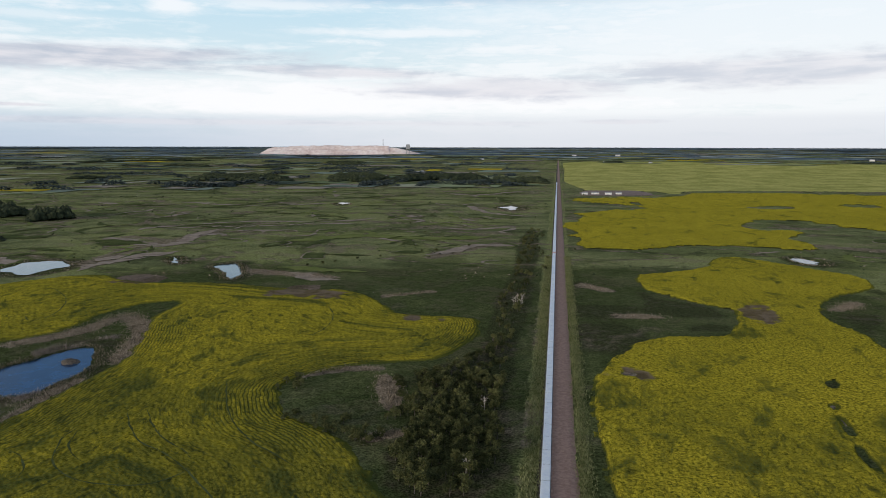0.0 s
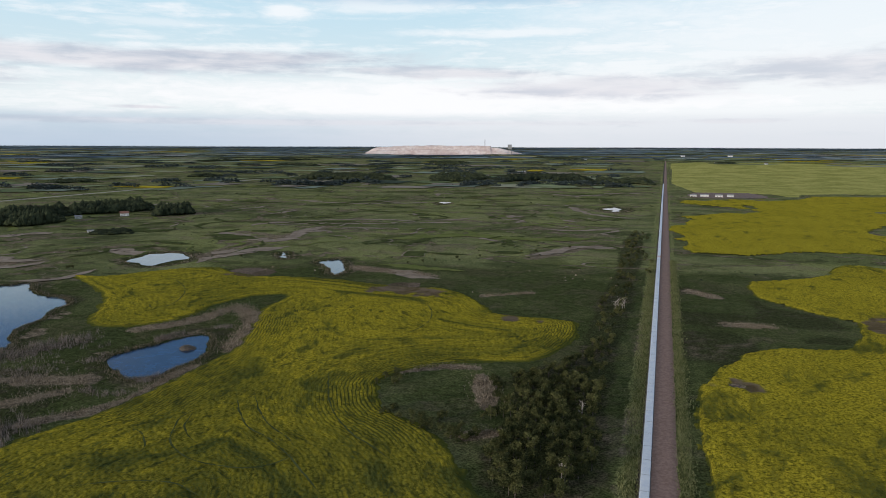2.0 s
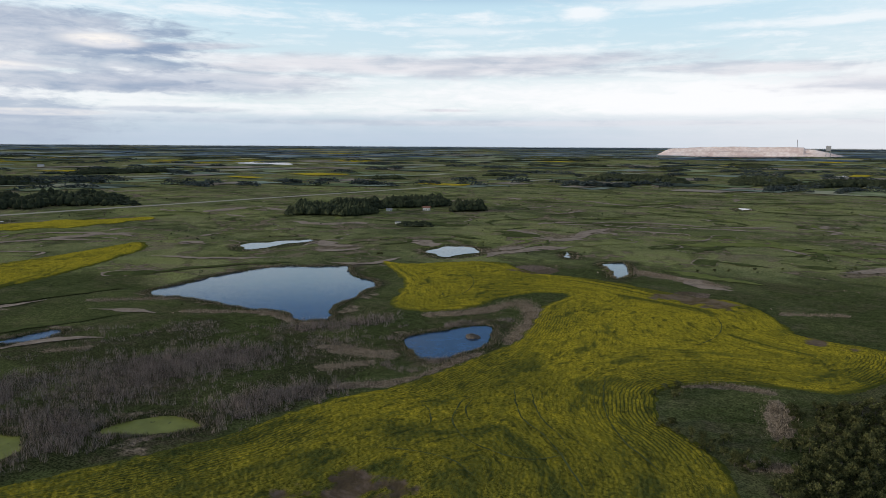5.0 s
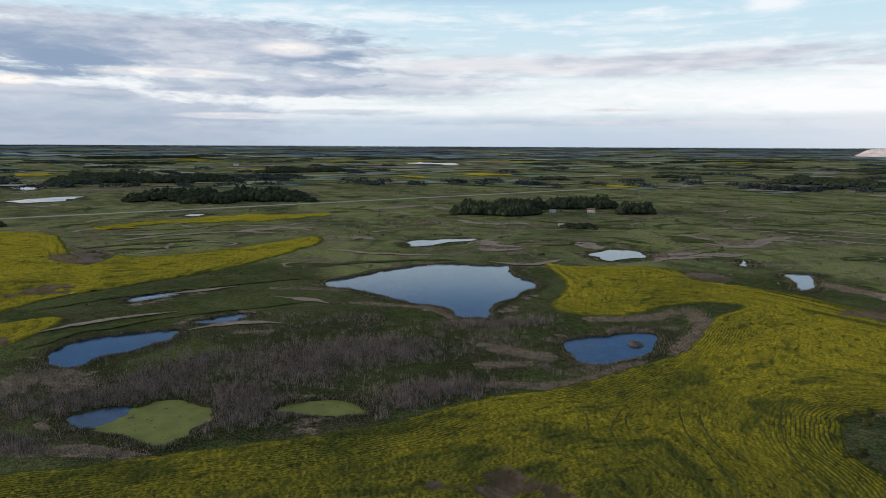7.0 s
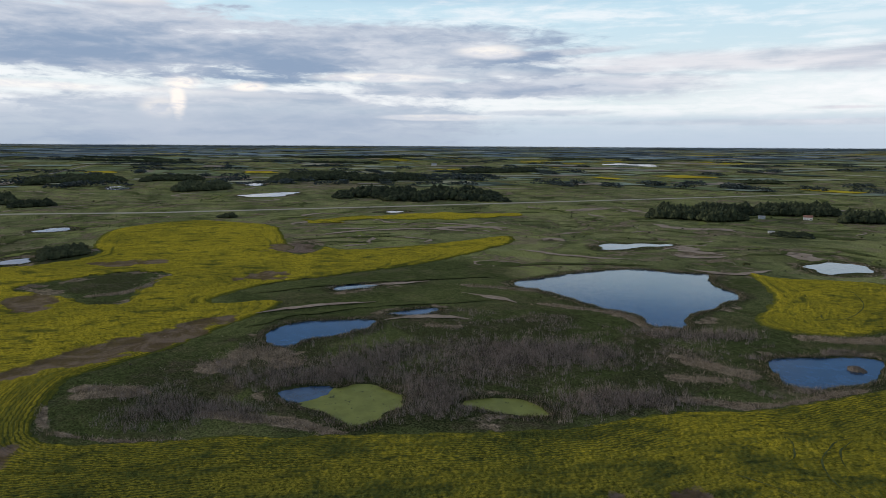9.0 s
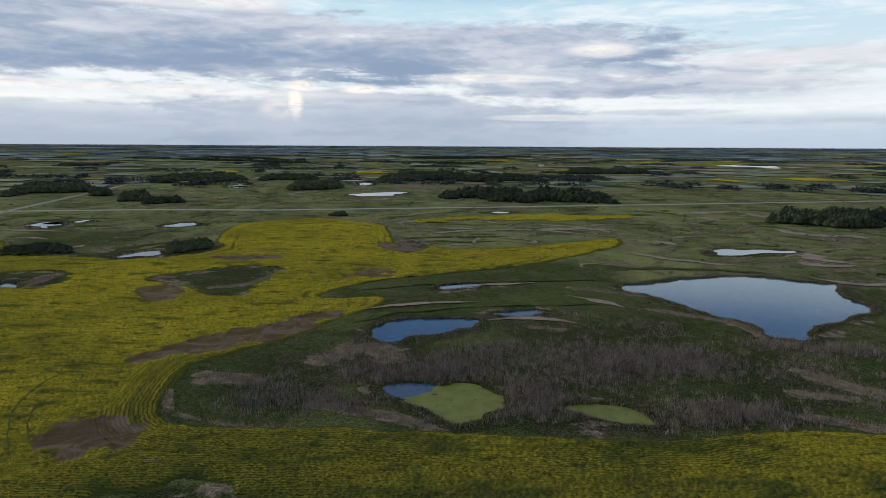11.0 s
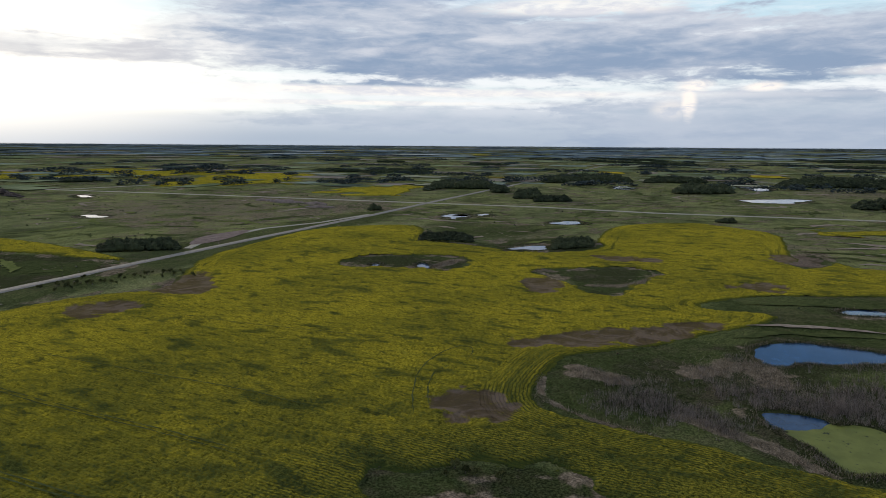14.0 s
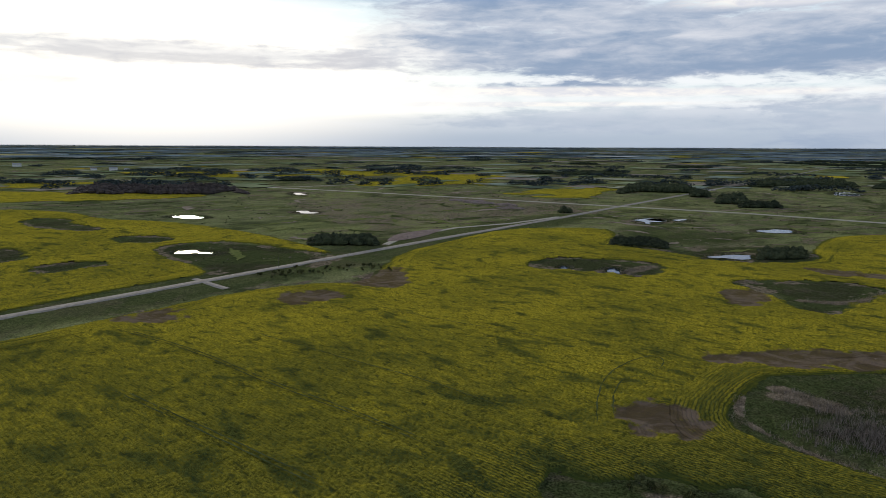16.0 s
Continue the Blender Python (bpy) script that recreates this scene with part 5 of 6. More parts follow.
def tree_meshes(seed, height, width, leaves=420, size=0.42):
    rng = np.random.default_rng(seed)
    bm = bmesh.new()
    limb(bm, (0, 0, -0.3), (0.1, 0, height * 0.45), 0.16, 0.10)
    centres, radii = [], []
    for k in range(9):
        a, e = rng.random() * 6.283, rng.random()
        rad = width * 0.5 * (0.25 + 0.45 * rng.random())
        c = (math.cos(a) * rad, math.sin(a) * rad, height * (0.32 + 0.52 * e))
        centres.append(c)
        radii.append(width * (0.17 + 0.14 * rng.random()))
        if k < 5:
            limb(bm, (0.05, 0, height * (0.15 + 0.05 * k)), c, 0.07, 0.02, 4)
    trunk = bpy.data.meshes.new("trunk")
    bm.to_mesh(trunk)
    bm.free()
    trunk.materials.append(BARK)
    v, f = leaf_cloud(rng, centres, radii, leaves, size)
    v[:, 2] = np.maximum(v[:, 2], 0.15)
    return trunk, fast_mesh("crown", v, f, LEAF)


KINDS = [tree_meshes(20 + k, h, w, n) for k, (h, w, n) in enumerate(((7.5, 5.0, 620), (6.0, 5.2, 560), (8.5, 4.6, 640), (4.5, 4.4, 460), (3.2, 3.8, 360), (6.8, 4.0, 520)))]
TREE_LABELS = ("leafy dull green willow in the roadside thicket", "broad bushy olive-green willow", "tall slender poplar with thin olive leaves",
               "low rounded willow bush by the marsh", "small dense willow shrub", "young upright poplar in the thicket")


def make_tree(kind, x, y, size, turn):
    trunk, crown = KINDS[kind]
    top = empty("tree" if kind not in (3, 4) else "bush", pose(x, y, 0, 0, 0, turn) @ Matrix.Scale(size, 4), TREE_LABELS[kind],
                "tree" if kind not in (3, 4) else "bush", "trees of the roadside thicket")
    part("trunk", trunk, top)
    part("crown", crown, top)


def scatter(poly, spacing, seed):
    """Uneven points inside an outline."""
    rng = np.random.default_rng(seed)
    p = np.asarray(poly, float)
    xs, ys = np.arange(p[:, 0].min(), p[:, 0].max(), spacing), np.arange(p[:, 1].min(), p[:, 1].max(), spacing)
    X, Y = (v.ravel() for v in np.meshgrid(xs, ys))
    X, Y = X + (rng.random(X.shape) - 0.5) * spacing, Y + (rng.random(X.shape) - 0.5) * spacing
    ok = outline_dist(poly, X, Y, 20) < 0
    return X[ok], Y[ok]


def make_thicket():
    rng = np.random.default_rng(3)
    X, Y = scatter(BELT, 4.4, 5)
    for x, y in zip(X, Y):
        if rng.random() < (0.06 if y < 320 else 0.45 if y < 400 else 0.80):
            continue
        kind = int(rng.choice([0, 1, 2, 3, 5], p=[0.25, 0.25, 0.15, 0.15, 0.2]))
        if y > 330:
            kind = int(rng.choice([1, 3, 3, 4, 4]))
        make_tree(kind, x, y, 0.75 + rng.random() * 0.45, rng.random() * 360)
    for pts, n, kinds in BUSH_LINES:
        for _ in range(n):
            t = rng.random() * (len(pts) - 1)
            i = int(t)
            q = np.asarray(pts[i]) * (1 - t + i) + np.asarray(pts[i + 1]) * (t - i)
            q = q + rng.normal(size=2) * (2.5 if n < 30 else 9.0)
            make_tree(int(rng.choice(kinds)), q[0], q[1], 0.6 + rng.random() * 0.5, rng.random() * 360)


make_thicket()


def make_dead_tree(x, y, height, seed, label):
    rng = np.random.default_rng(seed)
    top = empty("dead_tree", pose(x, y, 0), label, "tree")
    bm = bmesh.new()
    limb(bm, (0, 0, -0.2), (0.2, 0, height), 0.16, 0.04)
    part("trunk", (bm, PALE_BARK), top)
    for k in range(12):
        bm = bmesh.new()
        a, z = rng.random() * 6.28, height * (0.3 + 0.6 * rng.random())
        q = (math.cos(a) * 1.6, math.sin(a) * 1.6, z + 1.4)
        limb(bm, (0.1, 0, z), q, 0.06, 0.015, 4)
        for _ in range(2):
            limb(bm, Vector((0.1, 0, z)).lerp(Vector(q), 0.6), Vector(q) + Vector(rng.normal(size=3) * 0.5), 0.03, 0.01, 3)
        part("branch", (bm, PALE_BARK), top)


make_dead_tree(17.5, 277.6, 7.5, 1, "bare pale dead tree standing in the thicket")
make_dead_tree(8.0, 222.0, 6.5, 2, "leafless pale dead poplar in the thicket")
for k in range(5):
    make_dead_tree(50 + k * 1.7, 478 + (k % 3) * 5, 6.0 + k * 0.4, 5 + k, "greyish leafless shrub beside the road ditch")


def blades(pos, height, width, lean, rng, mat, name, label, category):
    """Many thin upright stems as narrow triangles in one object."""
    n = len(pos)
    a = rng.random(n) * 6.283
    u = np.stack([np.cos(a), np.sin(a), np.zeros(n)], 1)
    h = height * (0.5 + 0.8 * rng.random(n))
    tip = np.stack([rng.normal(size=n) * lean * h, rng.normal(size=n) * lean * h, h], 1)
    w = width * (0.6 + 0.8 * rng.random(n))
    v = np.stack([pos - u * w[:, None], pos + u * w[:, None], pos + tip], 1).reshape(-1, 3)
    me = fast_mesh(name, v, np.arange(3 * n).reshape(-1, 3), mat)
    tagged(part(name, me), label, category, kind="stuff")


def along(pts, width, count, rng):
    p = np.asarray(pts, float)
    d = np.hypot(*np.diff(p, axis=0).T)
    s = np.concatenate([[0], np.cumsum(d)])
    q = rng.random(count) * s[-1]
    c = np.stack([np.interp(q, s, p[:, k]) for k in (0, 1)], 1)
    return c + rng.normal(size=(count, 2)) * width * 0.55


def make_brush():
    rng = np.random.default_rng(11)
    water = lambda p: under_water(p[:, 0], p[:, 1])
    for pts, w in BRUSH:
        L = np.hypot(*np.diff(np.asarray(pts, float), axis=0).T).sum()
        tufts = along(pts, w * 1.6, int(L * w * 0.55), rng)
        tufts = tufts[water(tufts) > 2]
        pos = np.repeat(tufts, 16, 0) + rng.normal(size=(len(tufts) * 16, 2)) * 0.8
        blades(np.c_[pos, np.zeros(len(pos))], 3.4, 0.06, 0.26, rng, TWIG, "dry_brush", "grey-brown leafless willow brush in the marsh", "brush")
    for poly in MARSH[:2]:
        q = np.asarray(poly, float)
        lo, hi = q.min(0), q.max(0)
        tufts = lo + (hi - lo) * rng.random((9000, 2))
        clump = vnoise(tufts[:, 0], tufts[:, 1], 34, 61) * 0.6 + vnoise(tufts[:, 0], tufts[:, 1], 11, 62) * 0.4
        tufts = tufts[(clump + rng.normal(size=len(clump)) * 0.06 > 0.61) & (outline_dist(poly, tufts[:, 0], tufts[:, 1], 30) < -4) & (water(tufts) > 2)
                      & (outline_dist(MAIN_FIELD, tufts[:, 0], tufts[:, 1], 30) > 3)]
        pos = np.repeat(tufts, 12, 0) + rng.normal(size=(len(tufts) * 12, 2)) * 0.9
        blades(np.c_[pos, np.zeros(len(pos))], 2.2, 0.055, 0.34, rng, TWIG, "dry_brush", "thin grey-brown brush scattered over the marsh", "brush")
    for pts, w in DRY:
        if np.hypot(*np.mean(pts, axis=0)) > 700:
            continue
        L = np.hypot(*np.diff(np.asarray(pts, float), axis=0).T).sum()
        pos = along(pts, w, int(L * w * 5.0), rng)
        pos = pos[water(pos) > 1.0]
        blades(np.c_[pos, np.zeros(len(pos))], 1.2, 0.08, 0.50, rng, REED, "dry_reeds", "pale dry reeds and last year's grass", "reeds")
    for off, n in ((-9.5, 2600), (-12.0, 1500), (6.8, 2400), (8.5, 1200)):
        c = R1_AT + R1_SIDE * off
        pos = along([c - R1_DIR * 30, c + R1_DIR * 500], 2.6, n * 5, rng)
        blades(np.c_[pos, np.zeros(len(pos))], 1.0, 0.16, 0.5, rng, VERGE, "verge_grass", "tufts of pale green grass along the road verge", "grass")
    for poly in (*PONDS.values(), *GREEN_PONDS):
        p = rounded(poly, 2)
        if np.hypot(*p.mean(0)) > 1900:
            continue
        big = np.hypot(*p.mean(0)) > 720
        ring = np.vstack([p, p[:1]])
        L = np.hypot(*np.diff(ring, axis=0).T).sum()
        pos = along(ring, 9.0 if big else 5.0, int(L * (9 if big else 80)), rng)
        pos = pos[water(pos) + (vnoise(pos[:, 0], pos[:, 1], 7, 31) - 0.5) * 5 > 0.8]
        pos = pos[water(pos) > -1.0]
        half = rng.random(len(pos)) < 0.6
        for pick, mat, name, label in ((half, SEDGE, "green_sedge", "dark green sedge along the pond's bank"), (~half, REED, "dry_reeds", "tan reeds along the pond's bank")):
            q = pos[pick]
            blades(np.c_[q, np.zeros(len(q)) - 0.1], 0.9 if big else 1.3, 0.4 if big else 0.09, 0.35, rng, mat, name, label, "reeds")


make_brush()


def make_scrub():
    """Low shrubs, tussocks and pale tufts strewn over the open meadow."""
    rng = np.random.default_rng(31)
    n = 40000
    az = np.radians(rng.uniform(-37, 153, n))
    R = np.exp(rng.uniform(math.log(190), math.log(2600), n))
    x, y = -np.sin(az) * R, np.cos(az) * R
    clump = vnoise(x, y, 45, 51) * 0.55 + vnoise(x, y, 14, 52) * 0.45
    ok = (clump > 0.58) & (rng.random(n) < (smooth(0.5, 0.72, clump) + 0.08) * smooth(330, 800, R) * 0.4)
    x, y, R, clump = x[ok], y[ok], R[ok], clump[ok]
    clear = under_water(x, y) > 3
    for f in (MAIN_FIELD, EAST_FIELD, NORTHEAST_FIELD, SOUTH_FIELD, PALE_FIELD, *FAR_FIELDS):
        d = outline_dist(f, x, y, 10)
        if f is MAIN_FIELD:
            for h in CANOLA_GAPS.values():
                d = np.where(outline_dist(h, x, y, 10) < -5, 9, d)
        clear &= d > 2
    off = (x - R1_AT[0]) * R1_SIDE[0] + (y - R1_AT[1]) * R1_SIDE[1]
    clear &= np.abs(off + 1) > 11
    for pts in ROADS:
        clear &= line_dist(pts, x, y, 20) > 9
    x, y, R = x[clear], y[clear], R[clear]
    kind = vnoise(x, y, 80, 53) + rng.normal(size=len(x)) * 0.12
    for pick, mat, name, label, cat, h in ((kind < 0.52, WOOD_LEAF, "meadow_scrub", "low dark green shrubs dotted over the meadow", "shrubs", 1.0),
                                           ((kind >= 0.52) & (kind < 0.68), REED, "dry_tufts", "pale tufts of dry grass over the meadow", "grass", 0.5),
                                           (kind >= 0.68, SEDGE, "sedge_tussocks", "green sedge tussocks in the wet meadow", "grass", 0.6)):
        rad = h * (0.7 + rng.random(pick.sum()) * 0.9) * (1 + R[pick] / 2500)
        c = np.c_[x[pick], y[pick], rad * 0.35]
        v, f = leaf_cloud(rng, c, rad, len(c) * 7, 0.0, 0.5)
        size = np.repeat(0.45 + np.hypot(v[::3, 0], v[::3, 1]) / 1500, 3)
        jig = rng.normal(size=(len(v), 3)) * size[:, None] * 0.6
        v = v + jig
        v[:, 2] = np.maximum(v[:, 2], 0.02)
        me = fast_mesh(name, built(v[:, 0], v[:, 1], v[:, 2]), f, mat)
        tagged(part(name, me), label, cat, kind="stuff")


make_scrub()


def make_meanders():
    """Winding dry creek margins and dark sedge runs in the open meadow."""
    rng = np.random.default_rng(57)
    bins = dict(dry=([], []), sedge=([], []), grass=([], []))
    base = dict(dry=0, sedge=0, grass=0)
    n, count = 14, 1100
    az = np.radians(rng.uniform(-37, 153, count))
    R = np.exp(rng.uniform(math.log(760), math.log(3800), count))
    L = rng.uniform(25, 110, count) * (0.6 + R / 1500)
    way = rng.uniform(0, 6.283, (count, 1)) + np.cumsum(rng.normal(size=(count, n)) * 0.35, 1)
    pts = np.stack([-np.sin(az) * R, np.cos(az) * R], 1)[:, None] + np.cumsum(np.stack([np.cos(way), np.sin(way)], 2) * (L / n)[:, None, None], 1)
    x, y = pts[..., 0].ravel(), pts[..., 1].ravel()
    free = under_water(x, y) > 4
    for f in (MAIN_FIELD, EAST_FIELD, NORTHEAST_FIELD, SOUTH_FIELD, PALE_FIELD):
        free &= outline_dist(f, x, y, 20) > 6
    for r in ROADS:
        free &= line_dist(r, x, y, 30) > 12
    free = free.reshape(count, n).all(1) & ~((az < radians(-8)) & (R > 800))
    for k in np.flatnonzero(free):
        kind = ("dry", "sedge", "sedge", "grass")[k % 4]
        tan = np.gradient(pts[k], axis=0)
        nrm = np.stack([-tan[:, 1], tan[:, 0]], 1) / np.hypot(*tan.T)[:, None]
        w = rng.uniform(1.5, 5.5) * (0.6 + R[k] / 1600) * np.sin(np.linspace(0.1, 3.04, n)) * (0.4 + 1.2 * rng.random(n))
        e = np.stack([pts[k] - nrm * w[:, None], pts[k] + nrm * w[:, None]], 1).reshape(-1, 2)
        bins[kind][0].append(built(e[:, 0], e[:, 1], 0.40 + 0.1 * rng.random()))
        bins[kind][1].append(grid_faces(n, 2) + base[kind])
        base[kind] += 2 * n
    # dried-up sloughs: dark wet floors with broken pale rims
    many, m = 900, 26
    az = np.radians(rng.uniform(-37, 153, many))
    R = np.exp(rng.uniform(math.log(620), math.log(5200), many))
    ang = np.linspace(0, 2 * math.pi, m)
    long = rng.uniform(6, 26, many) * (0.55 + R / 2200)
    flat, tilt = rng.uniform(0.3, 0.9, many), rng.uniform(0, 3.14, many)
    shape = 1 + sum(rng.normal(size=(many, 1)) * 0.22 / q * np.cos(q * ang + rng.uniform(0, 6.28, (many, 1))) for q in (2, 3, 4, 5))
    u, w = np.cos(ang) * shape * long[:, None], np.sin(ang) * shape * (long * flat)[:, None]
    cx, cy = -np.sin(az) * R, np.cos(az) * R
    px = cx[:, None] + u * np.cos(tilt)[:, None] - w * np.sin(tilt)[:, None]
    py = cy[:, None] + u * np.sin(tilt)[:, None] + w * np.cos(tilt)[:, None]
    x, y = px.ravel(), py.ravel()
    free = under_water(x, y) > 4
    for f in (MAIN_FIELD, EAST_FIELD, NORTHEAST_FIELD, SOUTH_FIELD, PALE_FIELD, *FAR_FIELDS):
        free &= outline_dist(f, x, y, 20) > 5
    for r in ROADS:
        free &= line_dist(r, x, y, 30) > 11
    off = (cx - R1_AT[0]) * R1_SIDE[0] + (cy - R1_AT[1]) * R1_SIDE[1]
    free = free.reshape(many, m).all(1) & (np.abs(off) > long * 1.5 + 14)
    for k in np.flatnonzero(free):
        c = np.array((cx[k], cy[k]))
        rim = np.stack([px[k], py[k]], 1)
        if rng.random() < 0.35:
            bins["sedge"][0].append(built(*np.vstack([rim * 0.94 + c * 0.06, np.tile(c, (m, 1))]).T, 0.36 + 0.04 * rng.random()))
            i = np.arange(m - 1)
            bins["sedge"][1].append(np.stack([i, i + 1, i + 1 + m, i + m], 1) + base["sedge"])
            base["sedge"] += 2 * m
        wide = rng.uniform(0.06, 0.22) * np.clip(np.sin(ang * rng.uniform(0.5, 1.5) + rng.uniform(0, 6)) + 0.35, 0.0, 1) * (0.4 + rng.random(m))
        e = np.stack([rim, c + (rim - c) * (1 + wide)[:, None]], 1).reshape(-1, 2)
        kind = "dry" if rng.random() < 0.62 else "grass"
        bins[kind][0].append(built(e[:, 0], e[:, 1], 0.44 + 0.05 * rng.random()))
        bins[kind][1].append(grid_faces(m, 2) + base[kind])
        base[kind] += 2 * m
    for k, (line, half, kind) in enumerate(CREEKS):
        c = rounded(line, 2, False)
        s = np.concatenate([[0], np.cumsum(np.hypot(*np.diff(c, axis=0).T))])
        q = np.arange(0, s[-1], 5.0)
        c = np.stack([np.interp(q, s, c[:, i]) for i in (0, 1)], 1)
        c = c + (np.stack([vnoise(c[:, 0], c[:, 1], 22, 71), vnoise(c[:, 0], c[:, 1], 22, 72)], 1) - 0.5) * half * 1.6
        tan = np.gradient(c, axis=0)
        nrm = np.stack([-tan[:, 1], tan[:, 0]], 1) / np.maximum(np.hypot(*tan.T), 1e-6)[:, None]
        ends = np.minimum(np.arange(len(c)), np.arange(len(c))[::-1])
        rows = []
        for side in (-1, 1):
            w = 1.3 * half * np.clip(ends / 5, 0.15, 1) * (0.25 + 0.8 * vnoise(c[:, 0] + 300 * side, c[:, 1], 16, 73) + 0.7 * rng.random(len(c)))
            rows.append(c + nrm * (side * w)[:, None])
        e = np.stack(rows, 1).reshape(-1, 2)
        bins[kind][0].append(built(e[:, 0], e[:, 1], 0.36 + 0.006 * k))
        bins[kind][1].append(grid_faces(len(c), 2) + base[kind])
        base[kind] += len(e)
    for kind, mat, name, label in (("dry", TAN, "dry_creek_beds", "tan dry creek margins winding through the meadow"),
                                   ("sedge", SEDGE_BED, "sedge_runs", "dark green sedge in the wet runs of the meadow"),
                                   ("grass", BRIGHT, "grass_runs", "lighter green grass strips in the meadow")):
        tagged(part(name, fast_mesh(name, np.concatenate(bins[kind][0]), np.concatenate(bins[kind][1]), mat)), label, "meadow", kind="stuff")


make_meanders()


# ---------------------------------------------------------------- woods
def make_wood(a, b, depth, height, seed, mat, label):
    rng = np.random.default_rng(seed)
    a, b = np.asarray(a, float), np.asarray(b, float)
    mid = (a + b) / 2
    dist = np.hypot(*mid)
    away = mid / dist
    L = np.hypot(*(b - a))
    gap = max(4.5, dist / 190)
    depth, height = depth * 3.2, height * 1.3
    n = int(min(L * depth / gap ** 2 * 1.3, 1100)) + 12
    u, w = rng.random(n), rng.random(n) ** 1.2
    rough = 0.55 + 0.45 * vnoise(u * L, np.zeros(n), 40, seed)
    front = (vnoise(u * L, np.full(n, 3.0), 55, seed + 5) - 0.3) * depth * 0.5
    pos = a + (b - a) * u[:, None] + away * (w * depth * rough + np.maximum(front, 0))[:, None]
    ends = np.clip(np.minimum(u, 1 - u) * 8, 0.4, 1)
    h = height * (0.5 + 0.65 * rng.random(n) ** 1.5) * ends * (0.75 + 0.5 * vnoise(pos[:, 0], pos[:, 1], 30, 4))
    ball = bmesh.new()
    bmesh.ops.create_icosphere(ball, subdivisions=1, radius=1)
    core = np.array([v.co[:] for v in ball.verts])
    core_faces = np.array([[v.index for v in f.verts] for f in ball.faces])
    ball.free()
    vs, fs, base = [], [], 0
    size = max(0.7, dist / 1300)
    for (x, y), hh in zip(pos, h):
        k = gap * (0.75 + 0.5 * rng.random())
        c = core * (0.7 + 0.45 * rng.random((len(core), 1))) * (k * 0.8, k * 0.8, hh * 0.42) + (0, 0, hh * 0.44)
        v, f = leaf_cloud(rng, [(0, 0, hh * 0.45), (0.2 * k, 0.1 * k, hh * 0.68)], [k * 0.92, k * 0.65], 46 if dist < 1300 else 22, size, 0.85)
        v[:, 2] = np.clip(v[:, 2], 0.0, hh * 1.05)
        vs += [c + (x, y, 0), v + (x, y, 0)]
        fs += [core_faces + base, f + base + len(c)]
        base += len(c) + len(v)
    v = np.concatenate(vs)
    me = fast_mesh("wood", built(v[:, 0], v[:, 1], v[:, 2]), np.concatenate(fs), mat)
    tagged(part("wood", me), label, "wood", "aspen bluffs", kind="stuff")


for k, (a, b, depth, height) in enumerate(WOODS):
    bare = k == 13
    make_wood(a, b, depth, height, 40 + k, BARE_LEAF if bare else WOOD_LEAF,
              "brown thin-leaved aspen wood behind the pasture" if bare else "dark green aspen wood standing in the meadow")


def make_far_woods():
    rng = np.random.default_rng(99)
    vs, fs, base = [], [], 0
    for _ in range(640):
        az = rng.uniform(-40, 155)
        R = 2000 * 11 ** (rng.random() ** 1.8)
        if az < -7 and R < 6000:
            continue
        az = radians(az)
        L = R * rng.uniform(0.01, 0.055) * rng.choice([1.0, 1.0, 2.2])
        turn = rng.choice([0.163, 0.163 + math.pi / 2]) * -1
        d = np.array((math.cos(turn), math.sin(turn)))
        side = np.array((-d[1], d[0]))
        c = np.array((-math.sin(az) * R, math.cos(az) * R))
        n = int(L / (R * 0.00017)) + 40
        u = rng.uniform(-0.5, 0.5, n)
        w = rng.normal(size=n) * R * 0.004 * (0.4 + vnoise(u * 40, u * 0 + R, 4, 5))
        top = (7 + 8 * vnoise(u * 60, u * 0 + R, 3, 3)) * np.clip((0.5 - np.abs(u)) * 9, 0.25, 1) * rng.uniform(0.7, 1.2)
        h = top * rng.random(n) ** 0.6
        p = c + d * (u * L)[:, None] + side * w[:, None]
        size = R * 0.0015
        tri = np.stack([p[:, 0], p[:, 1], h], 1)[:, None, :] + rng.normal(size=(n, 3, 3)) * np.array((size, size, 1.6))
        tri = tri.reshape(-1, 3)
        tri[:, 2] = np.maximum(tri[:, 2], 0)
        vs.append(built(tri[:, 0], tri[:, 1], tri[:, 2] + 1.0))
        fs.append(np.arange(3 * n).reshape(-1, 3) + base)
        base += 3 * n
    me = fast_mesh("far_woods", np.concatenate(vs), np.concatenate(fs), HAZED_LEAF)
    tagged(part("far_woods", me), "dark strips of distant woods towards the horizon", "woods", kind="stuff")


make_far_woods()


